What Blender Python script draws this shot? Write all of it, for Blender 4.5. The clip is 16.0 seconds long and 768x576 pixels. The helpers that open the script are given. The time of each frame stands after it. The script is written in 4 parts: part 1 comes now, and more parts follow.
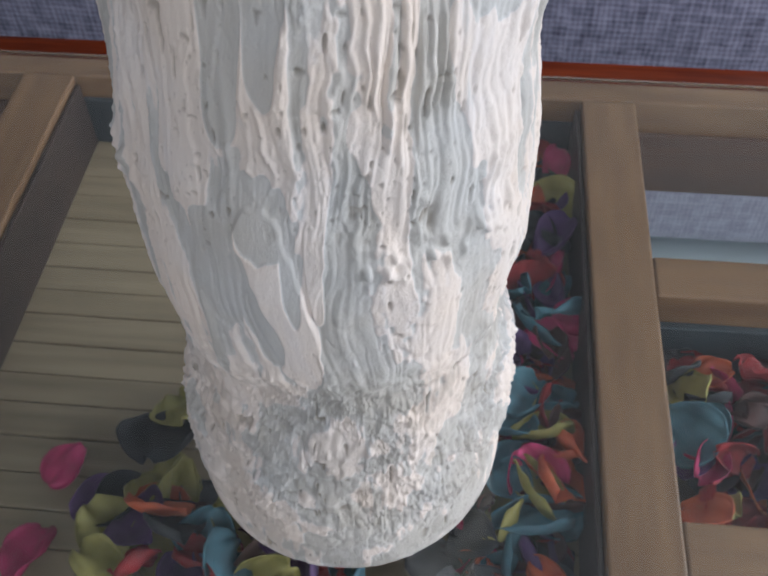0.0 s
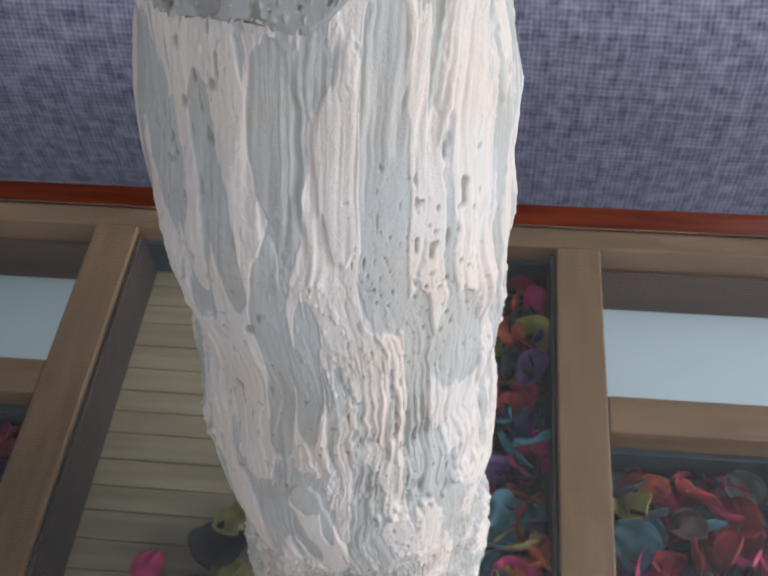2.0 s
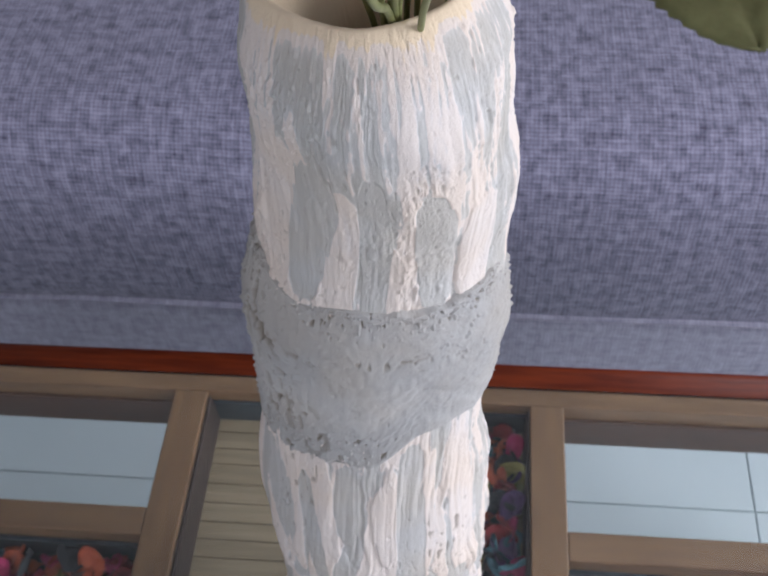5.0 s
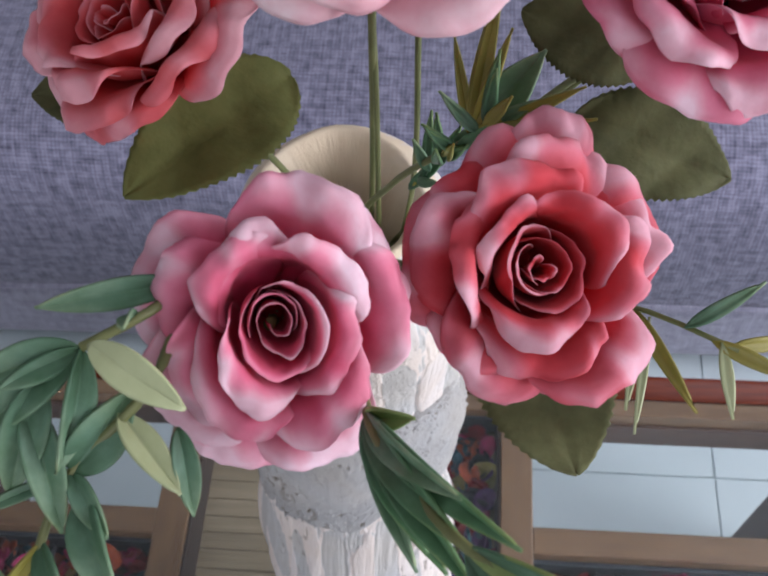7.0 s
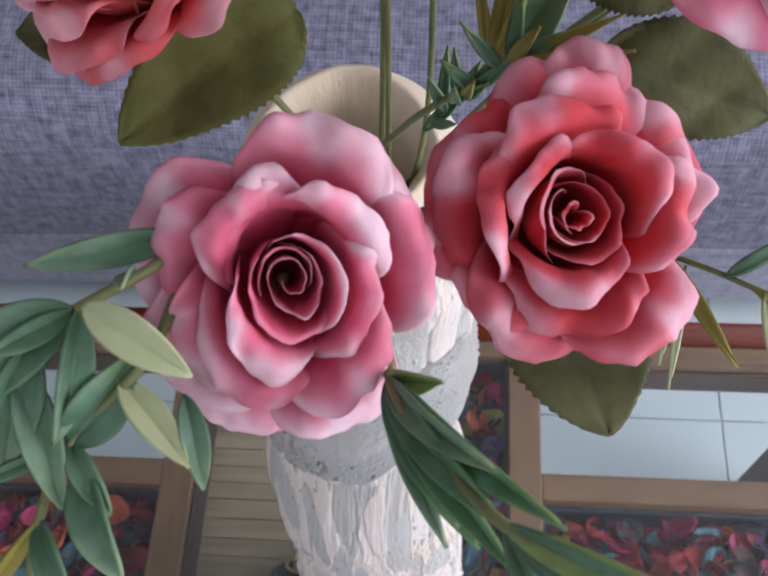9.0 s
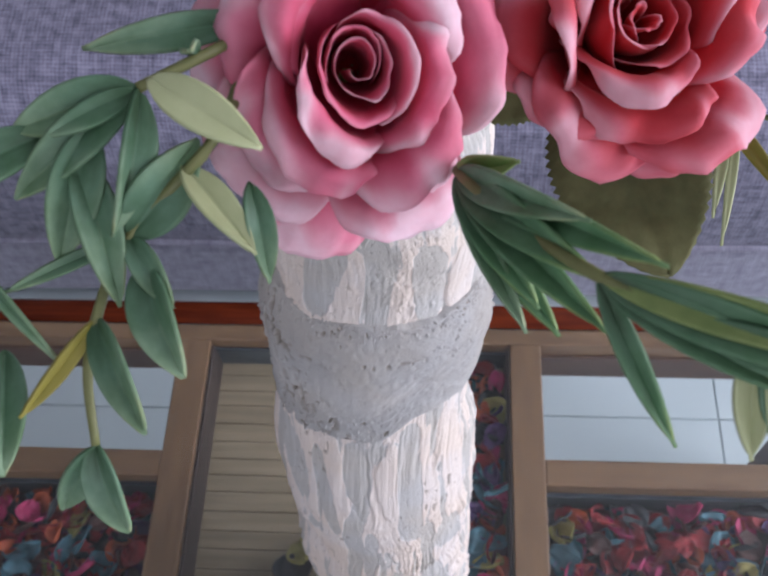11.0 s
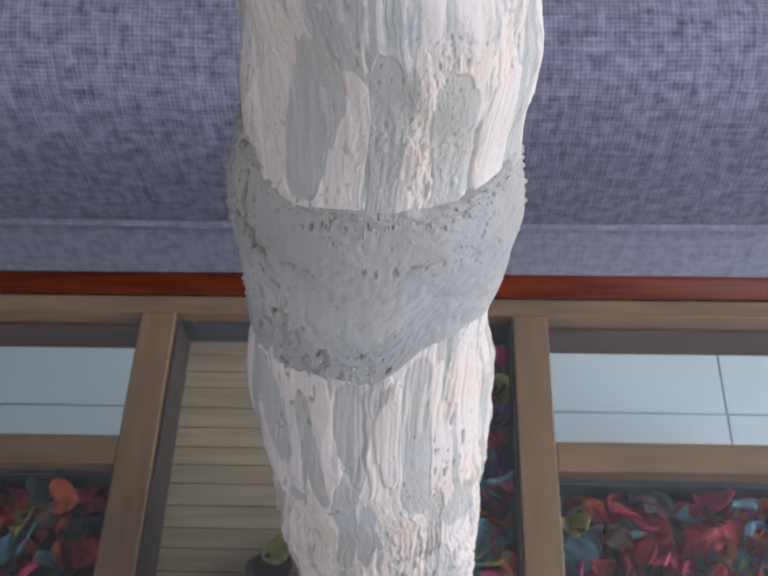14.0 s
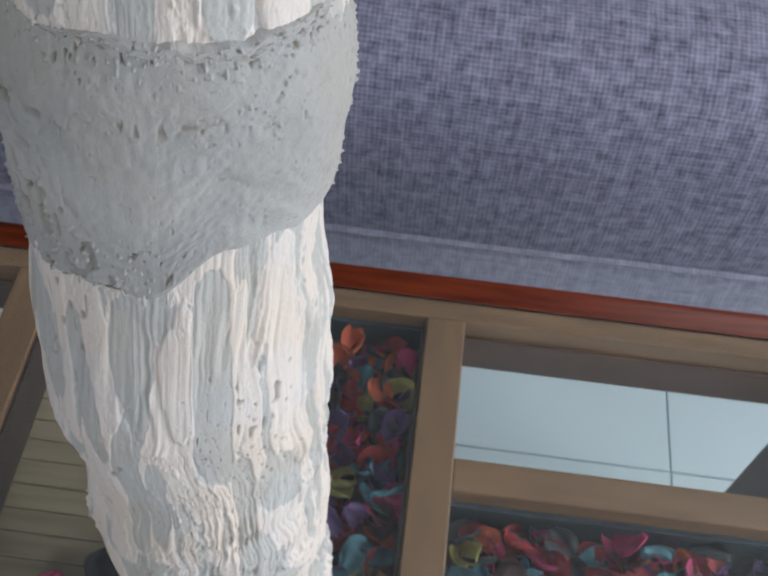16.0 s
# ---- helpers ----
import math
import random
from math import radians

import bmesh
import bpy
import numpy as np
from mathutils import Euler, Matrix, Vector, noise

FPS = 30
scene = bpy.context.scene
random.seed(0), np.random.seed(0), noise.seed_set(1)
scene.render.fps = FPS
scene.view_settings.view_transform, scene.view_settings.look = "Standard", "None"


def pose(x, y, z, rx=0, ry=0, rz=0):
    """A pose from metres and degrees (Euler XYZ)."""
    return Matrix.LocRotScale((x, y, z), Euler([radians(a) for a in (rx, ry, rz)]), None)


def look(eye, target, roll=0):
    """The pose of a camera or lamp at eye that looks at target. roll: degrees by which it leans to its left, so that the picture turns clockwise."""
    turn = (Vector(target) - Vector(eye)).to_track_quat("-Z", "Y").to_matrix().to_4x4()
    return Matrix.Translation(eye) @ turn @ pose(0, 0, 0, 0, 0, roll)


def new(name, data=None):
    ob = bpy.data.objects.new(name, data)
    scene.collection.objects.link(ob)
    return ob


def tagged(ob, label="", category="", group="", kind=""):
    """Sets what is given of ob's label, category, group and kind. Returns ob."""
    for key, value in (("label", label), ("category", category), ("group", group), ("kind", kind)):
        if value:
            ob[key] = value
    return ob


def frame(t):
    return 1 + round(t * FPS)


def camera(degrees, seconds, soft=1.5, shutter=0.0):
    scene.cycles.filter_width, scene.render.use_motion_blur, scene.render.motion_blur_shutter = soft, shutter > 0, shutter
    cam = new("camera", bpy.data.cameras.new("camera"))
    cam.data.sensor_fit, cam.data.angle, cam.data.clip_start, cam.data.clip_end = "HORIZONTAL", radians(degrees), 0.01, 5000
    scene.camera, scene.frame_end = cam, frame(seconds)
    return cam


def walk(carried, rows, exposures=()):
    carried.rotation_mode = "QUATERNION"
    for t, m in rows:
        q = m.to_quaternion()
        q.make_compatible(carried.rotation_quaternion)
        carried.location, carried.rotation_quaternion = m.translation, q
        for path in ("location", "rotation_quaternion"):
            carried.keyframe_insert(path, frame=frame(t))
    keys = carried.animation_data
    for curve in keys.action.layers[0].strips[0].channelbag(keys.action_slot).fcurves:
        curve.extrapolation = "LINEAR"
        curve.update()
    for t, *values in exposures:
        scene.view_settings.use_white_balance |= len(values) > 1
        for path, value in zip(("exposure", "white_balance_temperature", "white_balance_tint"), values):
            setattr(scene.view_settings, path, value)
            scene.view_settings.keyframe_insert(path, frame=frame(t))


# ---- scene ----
cam = camera(44.1, 16.0, 2.0)
cam.data.dof.use_dof, cam.data.dof.focus_distance, cam.data.dof.aperture_fstop = True, 0.27, 44.0
PATH = [
    (0, (0.0630, 0.0260, 0.8400), (-0.0820, 1.3000, -0.6950), -1.30),
    (0.5, (0.0603, 0.0258, 0.8815), (-0.0927, 1.2903, -0.6611), -1.82),
    (1, (0.0633, 0.0297, 0.9293), (-0.0906, 1.2692, -0.6329), -2.58),
    (1.5, (0.0674, 0.0335, 0.9714), (-0.1042, 1.2373, -0.6151), -3.17),
    (2, (0.0714, 0.0335, 1.0047), (-0.1079, 1.2382, -0.5803), -3.57),
    (2.5, (0.0738, 0.0329, 1.0530), (-0.1103, 1.2611, -0.5137), -3.75),
    (3, (0.0776, 0.0311, 1.0821), (-0.1112, 1.2692, -0.4767), -4.10),
    (3.2, (0.0750, 0.0318, 1.0977), (-0.1143, 1.2666, -0.4646), -4.11),
    (5.5, (0.07, 0.042, 1.309), (-0.104, 1.181, -0.326), -5.2),
    (6, (0.079, 0.054, 1.344), (-0.097, 1.166, -0.309), -5.6),
    (6.5, (0.084, 0.058, 1.368), (-0.102, 1.167, -0.286), -6.0),
    (7, (0.083, 0.073, 1.388), (-0.073, 1.102, -0.32), -5.5),
    (7.5, (0.077, 0.085, 1.403), (-0.081, 1.057, -0.337), -6.4),
    (8, (0.077, 0.1, 1.41), (-0.082, 1.04, -0.348), -7.1),
    (8.5, (0.076, 0.085, 1.395), (-0.081, 1.035, -0.357), -7.3),
    (9, (0.078, 0.082, 1.375), (-0.078, 1.011, -0.389), -7.0),
    (9.5, (0.073, 0.075, 1.375), (-0.083, 1.004, -0.389), -6.8),
    (10, (0.069, 0.062, 1.367), (-0.091, 1.005, -0.39), -6.7),
    (10.2, (0.066, 0.058, 1.365), (-0.075, 1.027, -0.379), -5.8),
    (12.3, (0.061, 0.043, 1.313), (-0.055, 1.037, -0.419), -5.2),
    (12.5, (0.059, 0.043, 1.308), (-0.053, 1.041, -0.422), -5.0),
    (13, (0.056, 0.045, 1.298), (-0.043, 1.056, -0.425), -4.4),
    (13.5, (0.055, 0.049, 1.268), (-0.027, 1.073, -0.448), -3.4),
    (14, (0.046, 0.052, 1.231), (-0.027, 1.085, -0.48), -2.9),
    (14.5, (0.051, 0.058, 1.202), (-0.006, 1.11, -0.498), -2.9),
    (15, (0.053, 0.058, 1.179), (0.006, 1.13, -0.509), -3.7),
    (15.5, (0.072, 0.056, 1.156), (0.029, 1.148, -0.519), -1.4),
    (16, (0.117, 0.057, 1.132), (0.055, 1.181, -0.521), 4.4),
]
# the phone's white balance drifts from neutral to a slight magenta and back
EXPOSURES = [(0.0, -0.07, 6330, 9), (3.0, -0.11, 6400, 8), (5.5, 0.03, 6350, 14), (8.0, 0.07, 6350, 14), (10.0, 0.08, 6300, 15), (12.5, -0.03, 6250, 20), (13.6, -0.05, 6250, 20), (14.3, -0.11, 6340, 7), (16.0, -0.17, 6380, 6)]
walk(cam, [(t, look(eye, target, roll)) for t, eye, target, roll in PATH], EXPOSURES)

# ---- light ----
def make_world():
    w = bpy.data.worlds.new("daylight")
    w.use_nodes = True
    nt = w.node_tree
    sky = nt.nodes.new("ShaderNodeTexSky")
    sky.sky_type, sky.sun_disc = "NISHITA", False
    sky.sun_elevation, sky.sun_rotation = radians(45), radians(100)
    nt.links.new(sky.outputs[0], nt.nodes["Background"].inputs[0])
    nt.nodes["Background"].inputs[1].default_value = 0.12
    scene.world = w


make_world()


def window_light(name, place, aim, w, h, power, colour):
    d = bpy.data.lights.new(name, "AREA")
    d.shape, d.size, d.size_y, d.energy, d.color = "RECTANGLE", w, h, power, colour
    ob = new(name, d)
    ob.matrix_world = look(place, aim)
    return ob


window_light("window_light", (2.36, 0.1, 1.55), (-1.0, 0.1, 1.3), 2.3, 1.4, 74, (0.93, 0.935, 1.0))
window_light("window_light_rear", (-0.2, -2.36, 1.55), (-0.2, 1.0, 1.3), 2.1, 1.4, 21, (0.93, 0.935, 1.0))


# ---- materials ----
def ramp_node(nt, stops, interp="LINEAR"):
    r = nt.nodes.new("ShaderNodeValToRGB")
    r.color_ramp.interpolation = interp
    els = r.color_ramp.elements
    while len(els) < len(stops):
        els.new(0.5)
    for e, (p, c) in zip(els, stops):
        e.position, e.color = p, (*c, 1)
    return r


def node(nt, kind, **values):
    n = nt.nodes.new(kind)
    for k, v in values.items():
        n.inputs[k.replace("_", " ")].default_value = v
    return n


def mat(name, c1, c2, scale=(40, 40, 40), rough=0.6, bump=0.2, fine=400, depth=0.0006, spec=0.5, coat=0.0, attr="", stops=None, metal=0.0, sheen=0.0, thin=0.0):
    m = bpy.data.materials.new(name)
    m.use_nodes = True
    nt = m.node_tree
    b = nt.nodes["Principled BSDF"]
    link = nt.links.new
    tc = nt.nodes.new("ShaderNodeTexCoord")
    mp = node(nt, "ShaderNodeMapping", Scale=scale)
    link(tc.outputs["Object"], mp.inputs["Vector"])
    n1 = node(nt, "ShaderNodeTexNoise", Scale=1.0, Detail=6.0, Roughness=0.6)
    link(mp.outputs[0], n1.inputs["Vector"])
    n2 = node(nt, "ShaderNodeTexNoise", Scale=float(fine), Detail=4.0)
    link(tc.outputs["Object"], n2.inputs["Vector"])
    r = ramp_node(nt, [(0.32, c1), (0.68, c2)])
    link(n1.outputs["Fac"], r.inputs[0])
    colour = r.outputs[0]
    if attr:
        a = nt.nodes.new("ShaderNodeAttribute")
        a.attribute_name = attr
        g = ramp_node(nt, stops)
        link(a.outputs["Fac"], g.inputs[0])
        mix = nt.nodes.new("ShaderNodeMix")
        mix.data_type, mix.blend_type = "RGBA", "MULTIPLY"
        mix.inputs["Factor"].default_value = 1.0
        link(g.outputs[0], mix.inputs[6])
        link(colour, mix.inputs[7])
        colour = mix.outputs[2]
    link(colour, b.inputs["Base Color"])
    b.inputs["Roughness"].default_value = rough
    rr = node(nt, "ShaderNodeMapRange", To_Min=max(0.02, rough - 0.1), To_Max=min(1, rough + 0.12))
    link(n2.outputs["Fac"], rr.inputs["Value"])
    link(rr.outputs[0], b.inputs["Roughness"])
    b.inputs["Specular IOR Level"].default_value = spec
    b.inputs["Coat Weight"].default_value = coat
    b.inputs["Metallic"].default_value = metal
    b.inputs["Sheen Weight"].default_value = sheen
    if bump:
        bp = node(nt, "ShaderNodeBump", Strength=bump, Distance=depth)
        link(n2.outputs["Fac"], bp.inputs["Height"])
        link(bp.outputs[0], b.inputs["Normal"])
    if thin:
        tr = nt.nodes.new("ShaderNodeBsdfTranslucent")
        link(colour, tr.inputs["Color"])
        ms = nt.nodes.new("ShaderNodeMixShader")
        ms.inputs[0].default_value = thin
        link(b.outputs[0], ms.inputs[1])
        link(tr.outputs[0], ms.inputs[2])
        link(ms.outputs[0], nt.nodes["Material Output"].inputs["Surface"])
    return m


def fabric(name, dark, light):
    m = bpy.data.materials.new(name)
    m.use_nodes = True
    nt = m.node_tree
    b = nt.nodes["Principled BSDF"]
    link = nt.links.new
    uv = nt.nodes.new("ShaderNodeUVMap")
    warp = node(nt, "ShaderNodeTexNoise", Scale=60.0, Detail=3.0)
    link(uv.outputs[0], warp.inputs["Vector"])
    add = nt.nodes.new("ShaderNodeVectorMath")
    add.operation = "MULTIPLY_ADD"
    add.inputs[1].default_value = (0.0038, 0.0038, 0)
    link(warp.outputs["Color"], add.inputs[0])
    link(uv.outputs[0], add.inputs[2])
    threads = []
    for axis, stretch in (("X", (170, 22, 1)), ("Y", (22, 170, 1))):
        w = node(nt, "ShaderNodeTexWave", Scale=60.0)
        w.bands_direction = axis
        link(add.outputs[0], w.inputs["Vector"])
        mp = node(nt, "ShaderNodeMapping", Scale=stretch)
        link(uv.outputs[0], mp.inputs["Vector"])
        slub = node(nt, "ShaderNodeTexNoise", Scale=1.0, Detail=2.0)
        link(mp.outputs[0], slub.inputs["Vector"])
        mul = nt.nodes.new("ShaderNodeMath")
        mul.operation = "MULTIPLY"
        half = nt.nodes.new("ShaderNodeMath")
        half.operation = "MULTIPLY_ADD"
        half.inputs[1].default_value, half.inputs[2].default_value = 0.5, 0.6
        link(w.outputs["Fac"], half.inputs[0])
        link(half.outputs[0], mul.inputs[0])
        link(slub.outputs["Fac"], mul.inputs[1])
        threads.append(mul)
    tot = nt.nodes.new("ShaderNodeMath")
    tot.operation = "ADD"
    link(threads[0].outputs[0], tot.inputs[0])
    link(threads[1].outputs[0], tot.inputs[1])
    blot = node(nt, "ShaderNodeTexNoise", Scale=62.0, Detail=4.0, Roughness=0.65)
    link(uv.outputs[0], blot.inputs["Vector"])
    t2 = nt.nodes.new("ShaderNodeMath")
    t2.operation = "MULTIPLY_ADD"
    t2.inputs[1].default_value = 0.7
    link(blot.outputs["Fac"], t2.inputs[0])
    soft = nt.nodes.new("ShaderNodeMath")
    soft.operation = "MULTIPLY"
    soft.inputs[1].default_value = 0.40
    link(tot.outputs[0], soft.inputs[0])
    link(soft.outputs[0], t2.inputs[2])
    r = ramp_node(nt, [(0.48, dark), (0.90, light)])
    link(t2.outputs[0], r.inputs[0])
    link(r.outputs[0], b.inputs["Base Color"])
    b.inputs["Roughness"].default_value = 0.92
    b.inputs["Sheen Weight"].default_value = 0.25
    bp = node(nt, "ShaderNodeBump", Strength=0.55, Distance=0.0006)
    link(tot.outputs[0], bp.inputs["Height"])
    link(bp.outputs[0], b.inputs["Normal"])
    return m


def glass_material():
    m = bpy.data.materials.new("clear_glass")
    m.use_nodes = True
    b = m.node_tree.nodes["Principled BSDF"]
    b.inputs["Base Color"].default_value = (0.93, 0.97, 0.96, 1)
    b.inputs["Transmission Weight"].default_value = 1.0
    b.inputs["Roughness"].default_value = 0.0
    b.inputs["IOR"].default_value = 1.5
    return m


def plaster(name, patch):
    """Brushed plaster: the paint attribute says which of the two coats shows, the relief comes from the mesh."""
    m = bpy.data.materials.new(name)
    m.use_nodes = True
    nt = m.node_tree
    b = nt.nodes["Principled BSDF"]
    link = nt.links.new
    tc = nt.nodes.new("ShaderNodeTexCoord")
    a = nt.nodes.new("ShaderNodeAttribute")
    a.attribute_name = "paint"
    grain = node(nt, "ShaderNodeTexNoise", Scale=900.0, Detail=5.0, Roughness=0.7)
    link(tc.outputs["Object"], grain.inputs["Vector"])
    mp = node(nt, "ShaderNodeMapping", Scale=(260, 260, 22))
    link(tc.outputs["Object"], mp.inputs["Vector"])
    brush = node(nt, "ShaderNodeTexNoise", Scale=1.0, Detail=4.0)
    link(mp.outputs[0], brush.inputs["Vector"])
    j = nt.nodes.new("ShaderNodeMath")
    j.operation = "MULTIPLY_ADD"
    j.inputs[1].default_value = 0.35
    link(brush.outputs["Fac"], j.inputs[0])
    link(a.outputs["Fac"], j.inputs[2])
    r = ramp_node(nt, patch)
    link(j.outputs[0], r.inputs[0])
    warm = node(nt, "ShaderNodeTexNoise", Scale=26.0, Detail=3.0)
    link(tc.outputs["Object"], warm.inputs["Vector"])
    wr = ramp_node(nt, [(0.36, (0.99, 1.0, 1.0)), (0.60, (1.0, 0.965, 0.91))])
    link(warm.outputs["Fac"], wr.inputs[0])
    tint = nt.nodes.new("ShaderNodeMix")
    tint.data_type, tint.blend_type = "RGBA", "MULTIPLY"
    tint.inputs["Factor"].default_value = 1.0
    link(r.outputs[0], tint.inputs[6])
    link(wr.outputs[0], tint.inputs[7])
    # dark mix: painted shade inside pits and holes, plus the grime low down
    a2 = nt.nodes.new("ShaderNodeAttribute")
    a2.attribute_name = "pit_shade_grime"
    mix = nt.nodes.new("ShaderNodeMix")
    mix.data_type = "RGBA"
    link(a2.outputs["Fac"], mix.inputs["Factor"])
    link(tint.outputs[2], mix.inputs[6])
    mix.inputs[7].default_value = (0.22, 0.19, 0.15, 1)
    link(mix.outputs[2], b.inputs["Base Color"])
    b.inputs["Roughness"].default_value = 0.72
    b.inputs["Specular IOR Level"].default_value = 0.35
    h = nt.nodes.new("ShaderNodeMath")
    h.operation = "MULTIPLY_ADD"
    h.inputs[1].default_value = 0.6
    link(brush.outputs["Fac"], h.inputs[0])
    link(grain.outputs["Fac"], h.inputs[2])
    bp = node(nt, "ShaderNodeBump", Strength=0.6, Distance=0.0006)
    link(h.outputs[0], bp.inputs["Height"])
    link(bp.outputs[0], b.inputs["Normal"])
    return m


CREAM, GREY = (0.705, 0.64, 0.595), (0.47, 0.465, 0.447)
PLASTER = plaster("brushed_plaster", [(0.03, (0.74, 0.63, 0.475)), (0.10, CREAM), (0.30, CREAM), (0.54, (0.68, 0.63, 0.605)), (0.60, (0.55, 0.545, 0.535)), (0.98, GREY)])
BAND = plaster("grey_plaster", [(0.2, (0.455, 0.45, 0.44)), (0.9, (0.39, 0.387, 0.38))])
SLAT = mat("brown_wood", (0.115, 0.062, 0.029), (0.190, 0.110, 0.055), (14, 120, 120), 0.45, 0.12, 300, 0.0004)
SLAT_Y = mat("brown_wood_long", (0.115, 0.062, 0.029), (0.190, 0.110, 0.055), (120, 14, 120), 0.45, 0.12, 300, 0.0004)
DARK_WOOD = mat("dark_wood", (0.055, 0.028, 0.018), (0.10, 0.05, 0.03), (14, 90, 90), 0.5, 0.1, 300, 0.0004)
VARNISH = mat("red_varnished_wood", (0.060, 0.008, 0.003), (0.145, 0.024, 0.006), (12, 160, 160), 0.34, 0.05, 300, 0.0003, spec=0.10)
BOARD = mat("striped_board", (0.185, 0.143, 0.088), (0.285, 0.226, 0.148), (9, 150, 60), 0.55, 0.1, 300, 0.0004)
SEAM = mat("board_seam", (0.12, 0.09, 0.05), (0.15, 0.115, 0.066), (9, 60, 60), 0.7, 0.1)
# nearly black: recess shade put into the colour of the tray sides
SHADE_WOOD = mat("shade_black_wood", (0.020, 0.014, 0.012), (0.045, 0.030, 0.024), (14, 90, 90), 0.5, 0.1, 300, 0.0004)
TRAY = mat("tray_bottom", (0.05, 0.035, 0.03), (0.09, 0.065, 0.05), (30, 30, 30), 0.6, 0.1)
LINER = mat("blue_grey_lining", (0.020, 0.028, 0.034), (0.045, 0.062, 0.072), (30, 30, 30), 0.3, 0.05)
GLASS = glass_material()
FABRIC = fabric("blue_grey_weave", (0.066, 0.064, 0.104), (0.33, 0.325, 0.44))
FABRIC_PLAIN = fabric("pale_grey_weave", (0.22, 0.22, 0.29), (0.44, 0.44, 0.54))
TILE = mat("white_floor_tile", (0.64, 0.75, 0.77), (0.72, 0.82, 0.84), (3, 3, 3), 0.16, 0.02, 60, 0.0003)
GROUT = mat("grey_grout", (0.70, 0.78, 0.80), (0.74, 0.82, 0.83), (60, 60, 60), 0.9)
WALL = mat("wall_paint", (0.44, 0.42, 0.42), (0.50, 0.48, 0.48), (2, 2, 2), 0.85, 0.1, 200)
CEILING = mat("ceiling_paint", (0.48, 0.48, 0.49), (0.54, 0.54, 0.55), (2, 2, 2), 0.9, 0.1, 200)
FRAME = mat("white_frame_paint", (0.74, 0.74, 0.73), (0.8, 0.8, 0.79), (8, 8, 8), 0.4, 0.05)


def petal_mat(name, stops, rough=0.74):
    return mat(name, (0.90, 0.66, 0.70), (1.04, 1.04, 1.04), (62, 62, 62), rough, 0.35, 480, 0.0005, 0.16, attr="along", stops=stops, sheen=0.1, thin=0.36)


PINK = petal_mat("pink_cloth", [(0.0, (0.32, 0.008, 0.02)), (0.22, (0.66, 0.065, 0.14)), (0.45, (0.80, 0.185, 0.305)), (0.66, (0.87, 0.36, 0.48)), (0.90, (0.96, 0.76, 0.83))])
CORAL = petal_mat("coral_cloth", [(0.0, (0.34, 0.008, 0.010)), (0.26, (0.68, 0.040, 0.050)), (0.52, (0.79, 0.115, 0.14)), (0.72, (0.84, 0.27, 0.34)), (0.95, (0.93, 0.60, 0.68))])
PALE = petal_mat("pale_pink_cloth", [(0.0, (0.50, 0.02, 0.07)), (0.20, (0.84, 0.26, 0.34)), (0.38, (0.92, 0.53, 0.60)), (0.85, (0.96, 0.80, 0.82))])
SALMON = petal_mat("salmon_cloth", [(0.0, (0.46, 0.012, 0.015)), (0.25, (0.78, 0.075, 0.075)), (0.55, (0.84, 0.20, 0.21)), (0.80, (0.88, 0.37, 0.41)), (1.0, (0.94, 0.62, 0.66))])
OLIVE = mat("olive_leaf_cloth", (0.070, 0.074, 0.030), (0.160, 0.165, 0.070), (55, 55, 55), 0.7, 0.4, 420, 0.0008, 0.25, thin=0.15)
GREEN = mat("green_plastic_leaf", (0.60, 0.72, 0.58), (1.1, 1.1, 1.1), (120, 120, 120), 0.45, 0.25, 320, 0.0006, 0.4, attr="along",
            thin=0.2,
            stops=[(0.0, (0.055, 0.120, 0.060)), (0.35, (0.135, 0.250, 0.160)), (0.75, (0.255, 0.370, 0.235)), (1.0, (0.50, 0.52, 0.27))])
BLADE = mat("blade_plastic_leaf", (0.60, 0.72, 0.60), (1.1, 1.1, 1.1), (150, 150, 60), 0.42, 0.25, 320, 0.0006, 0.4, attr="along",
            thin=0.2,
            stops=[(0.0, (0.085, 0.120, 0.080)), (0.30, (0.105, 0.205, 0.120)), (0.65, (0.150, 0.300, 0.155)), (1.0, (0.36, 0.44, 0.14))])
LIME_OLIVE = mat("lime_olive_leaf_cloth", (0.105, 0.118, 0.030), (0.215, 0.225, 0.070), (45, 45, 45), 0.7, 0.4, 420, 0.0008, 0.25, thin=0.2)
PALE_LEAF = mat("pale_green_leaf", (0.36, 0.40, 0.20), (0.46, 0.50, 0.28), (60, 60, 60), 0.5, 0.2, 320, 0.0005)
YELLOW = mat("yellow_green_leaf", (0.22, 0.20, 0.035), (0.36, 0.31, 0.06), (60, 60, 60), 0.5, 0.2, 320, 0.0005)
LIME = mat("lime_leaf", (0.17, 0.25, 0.07), (0.30, 0.38, 0.13), (120, 120, 50), 0.45, 0.25, 320, 0.0006, thin=0.2)
STEM = mat("stem_plastic", (0.12, 0.135, 0.045), (0.20, 0.21, 0.08), (80, 80, 40), 0.5, 0.1)
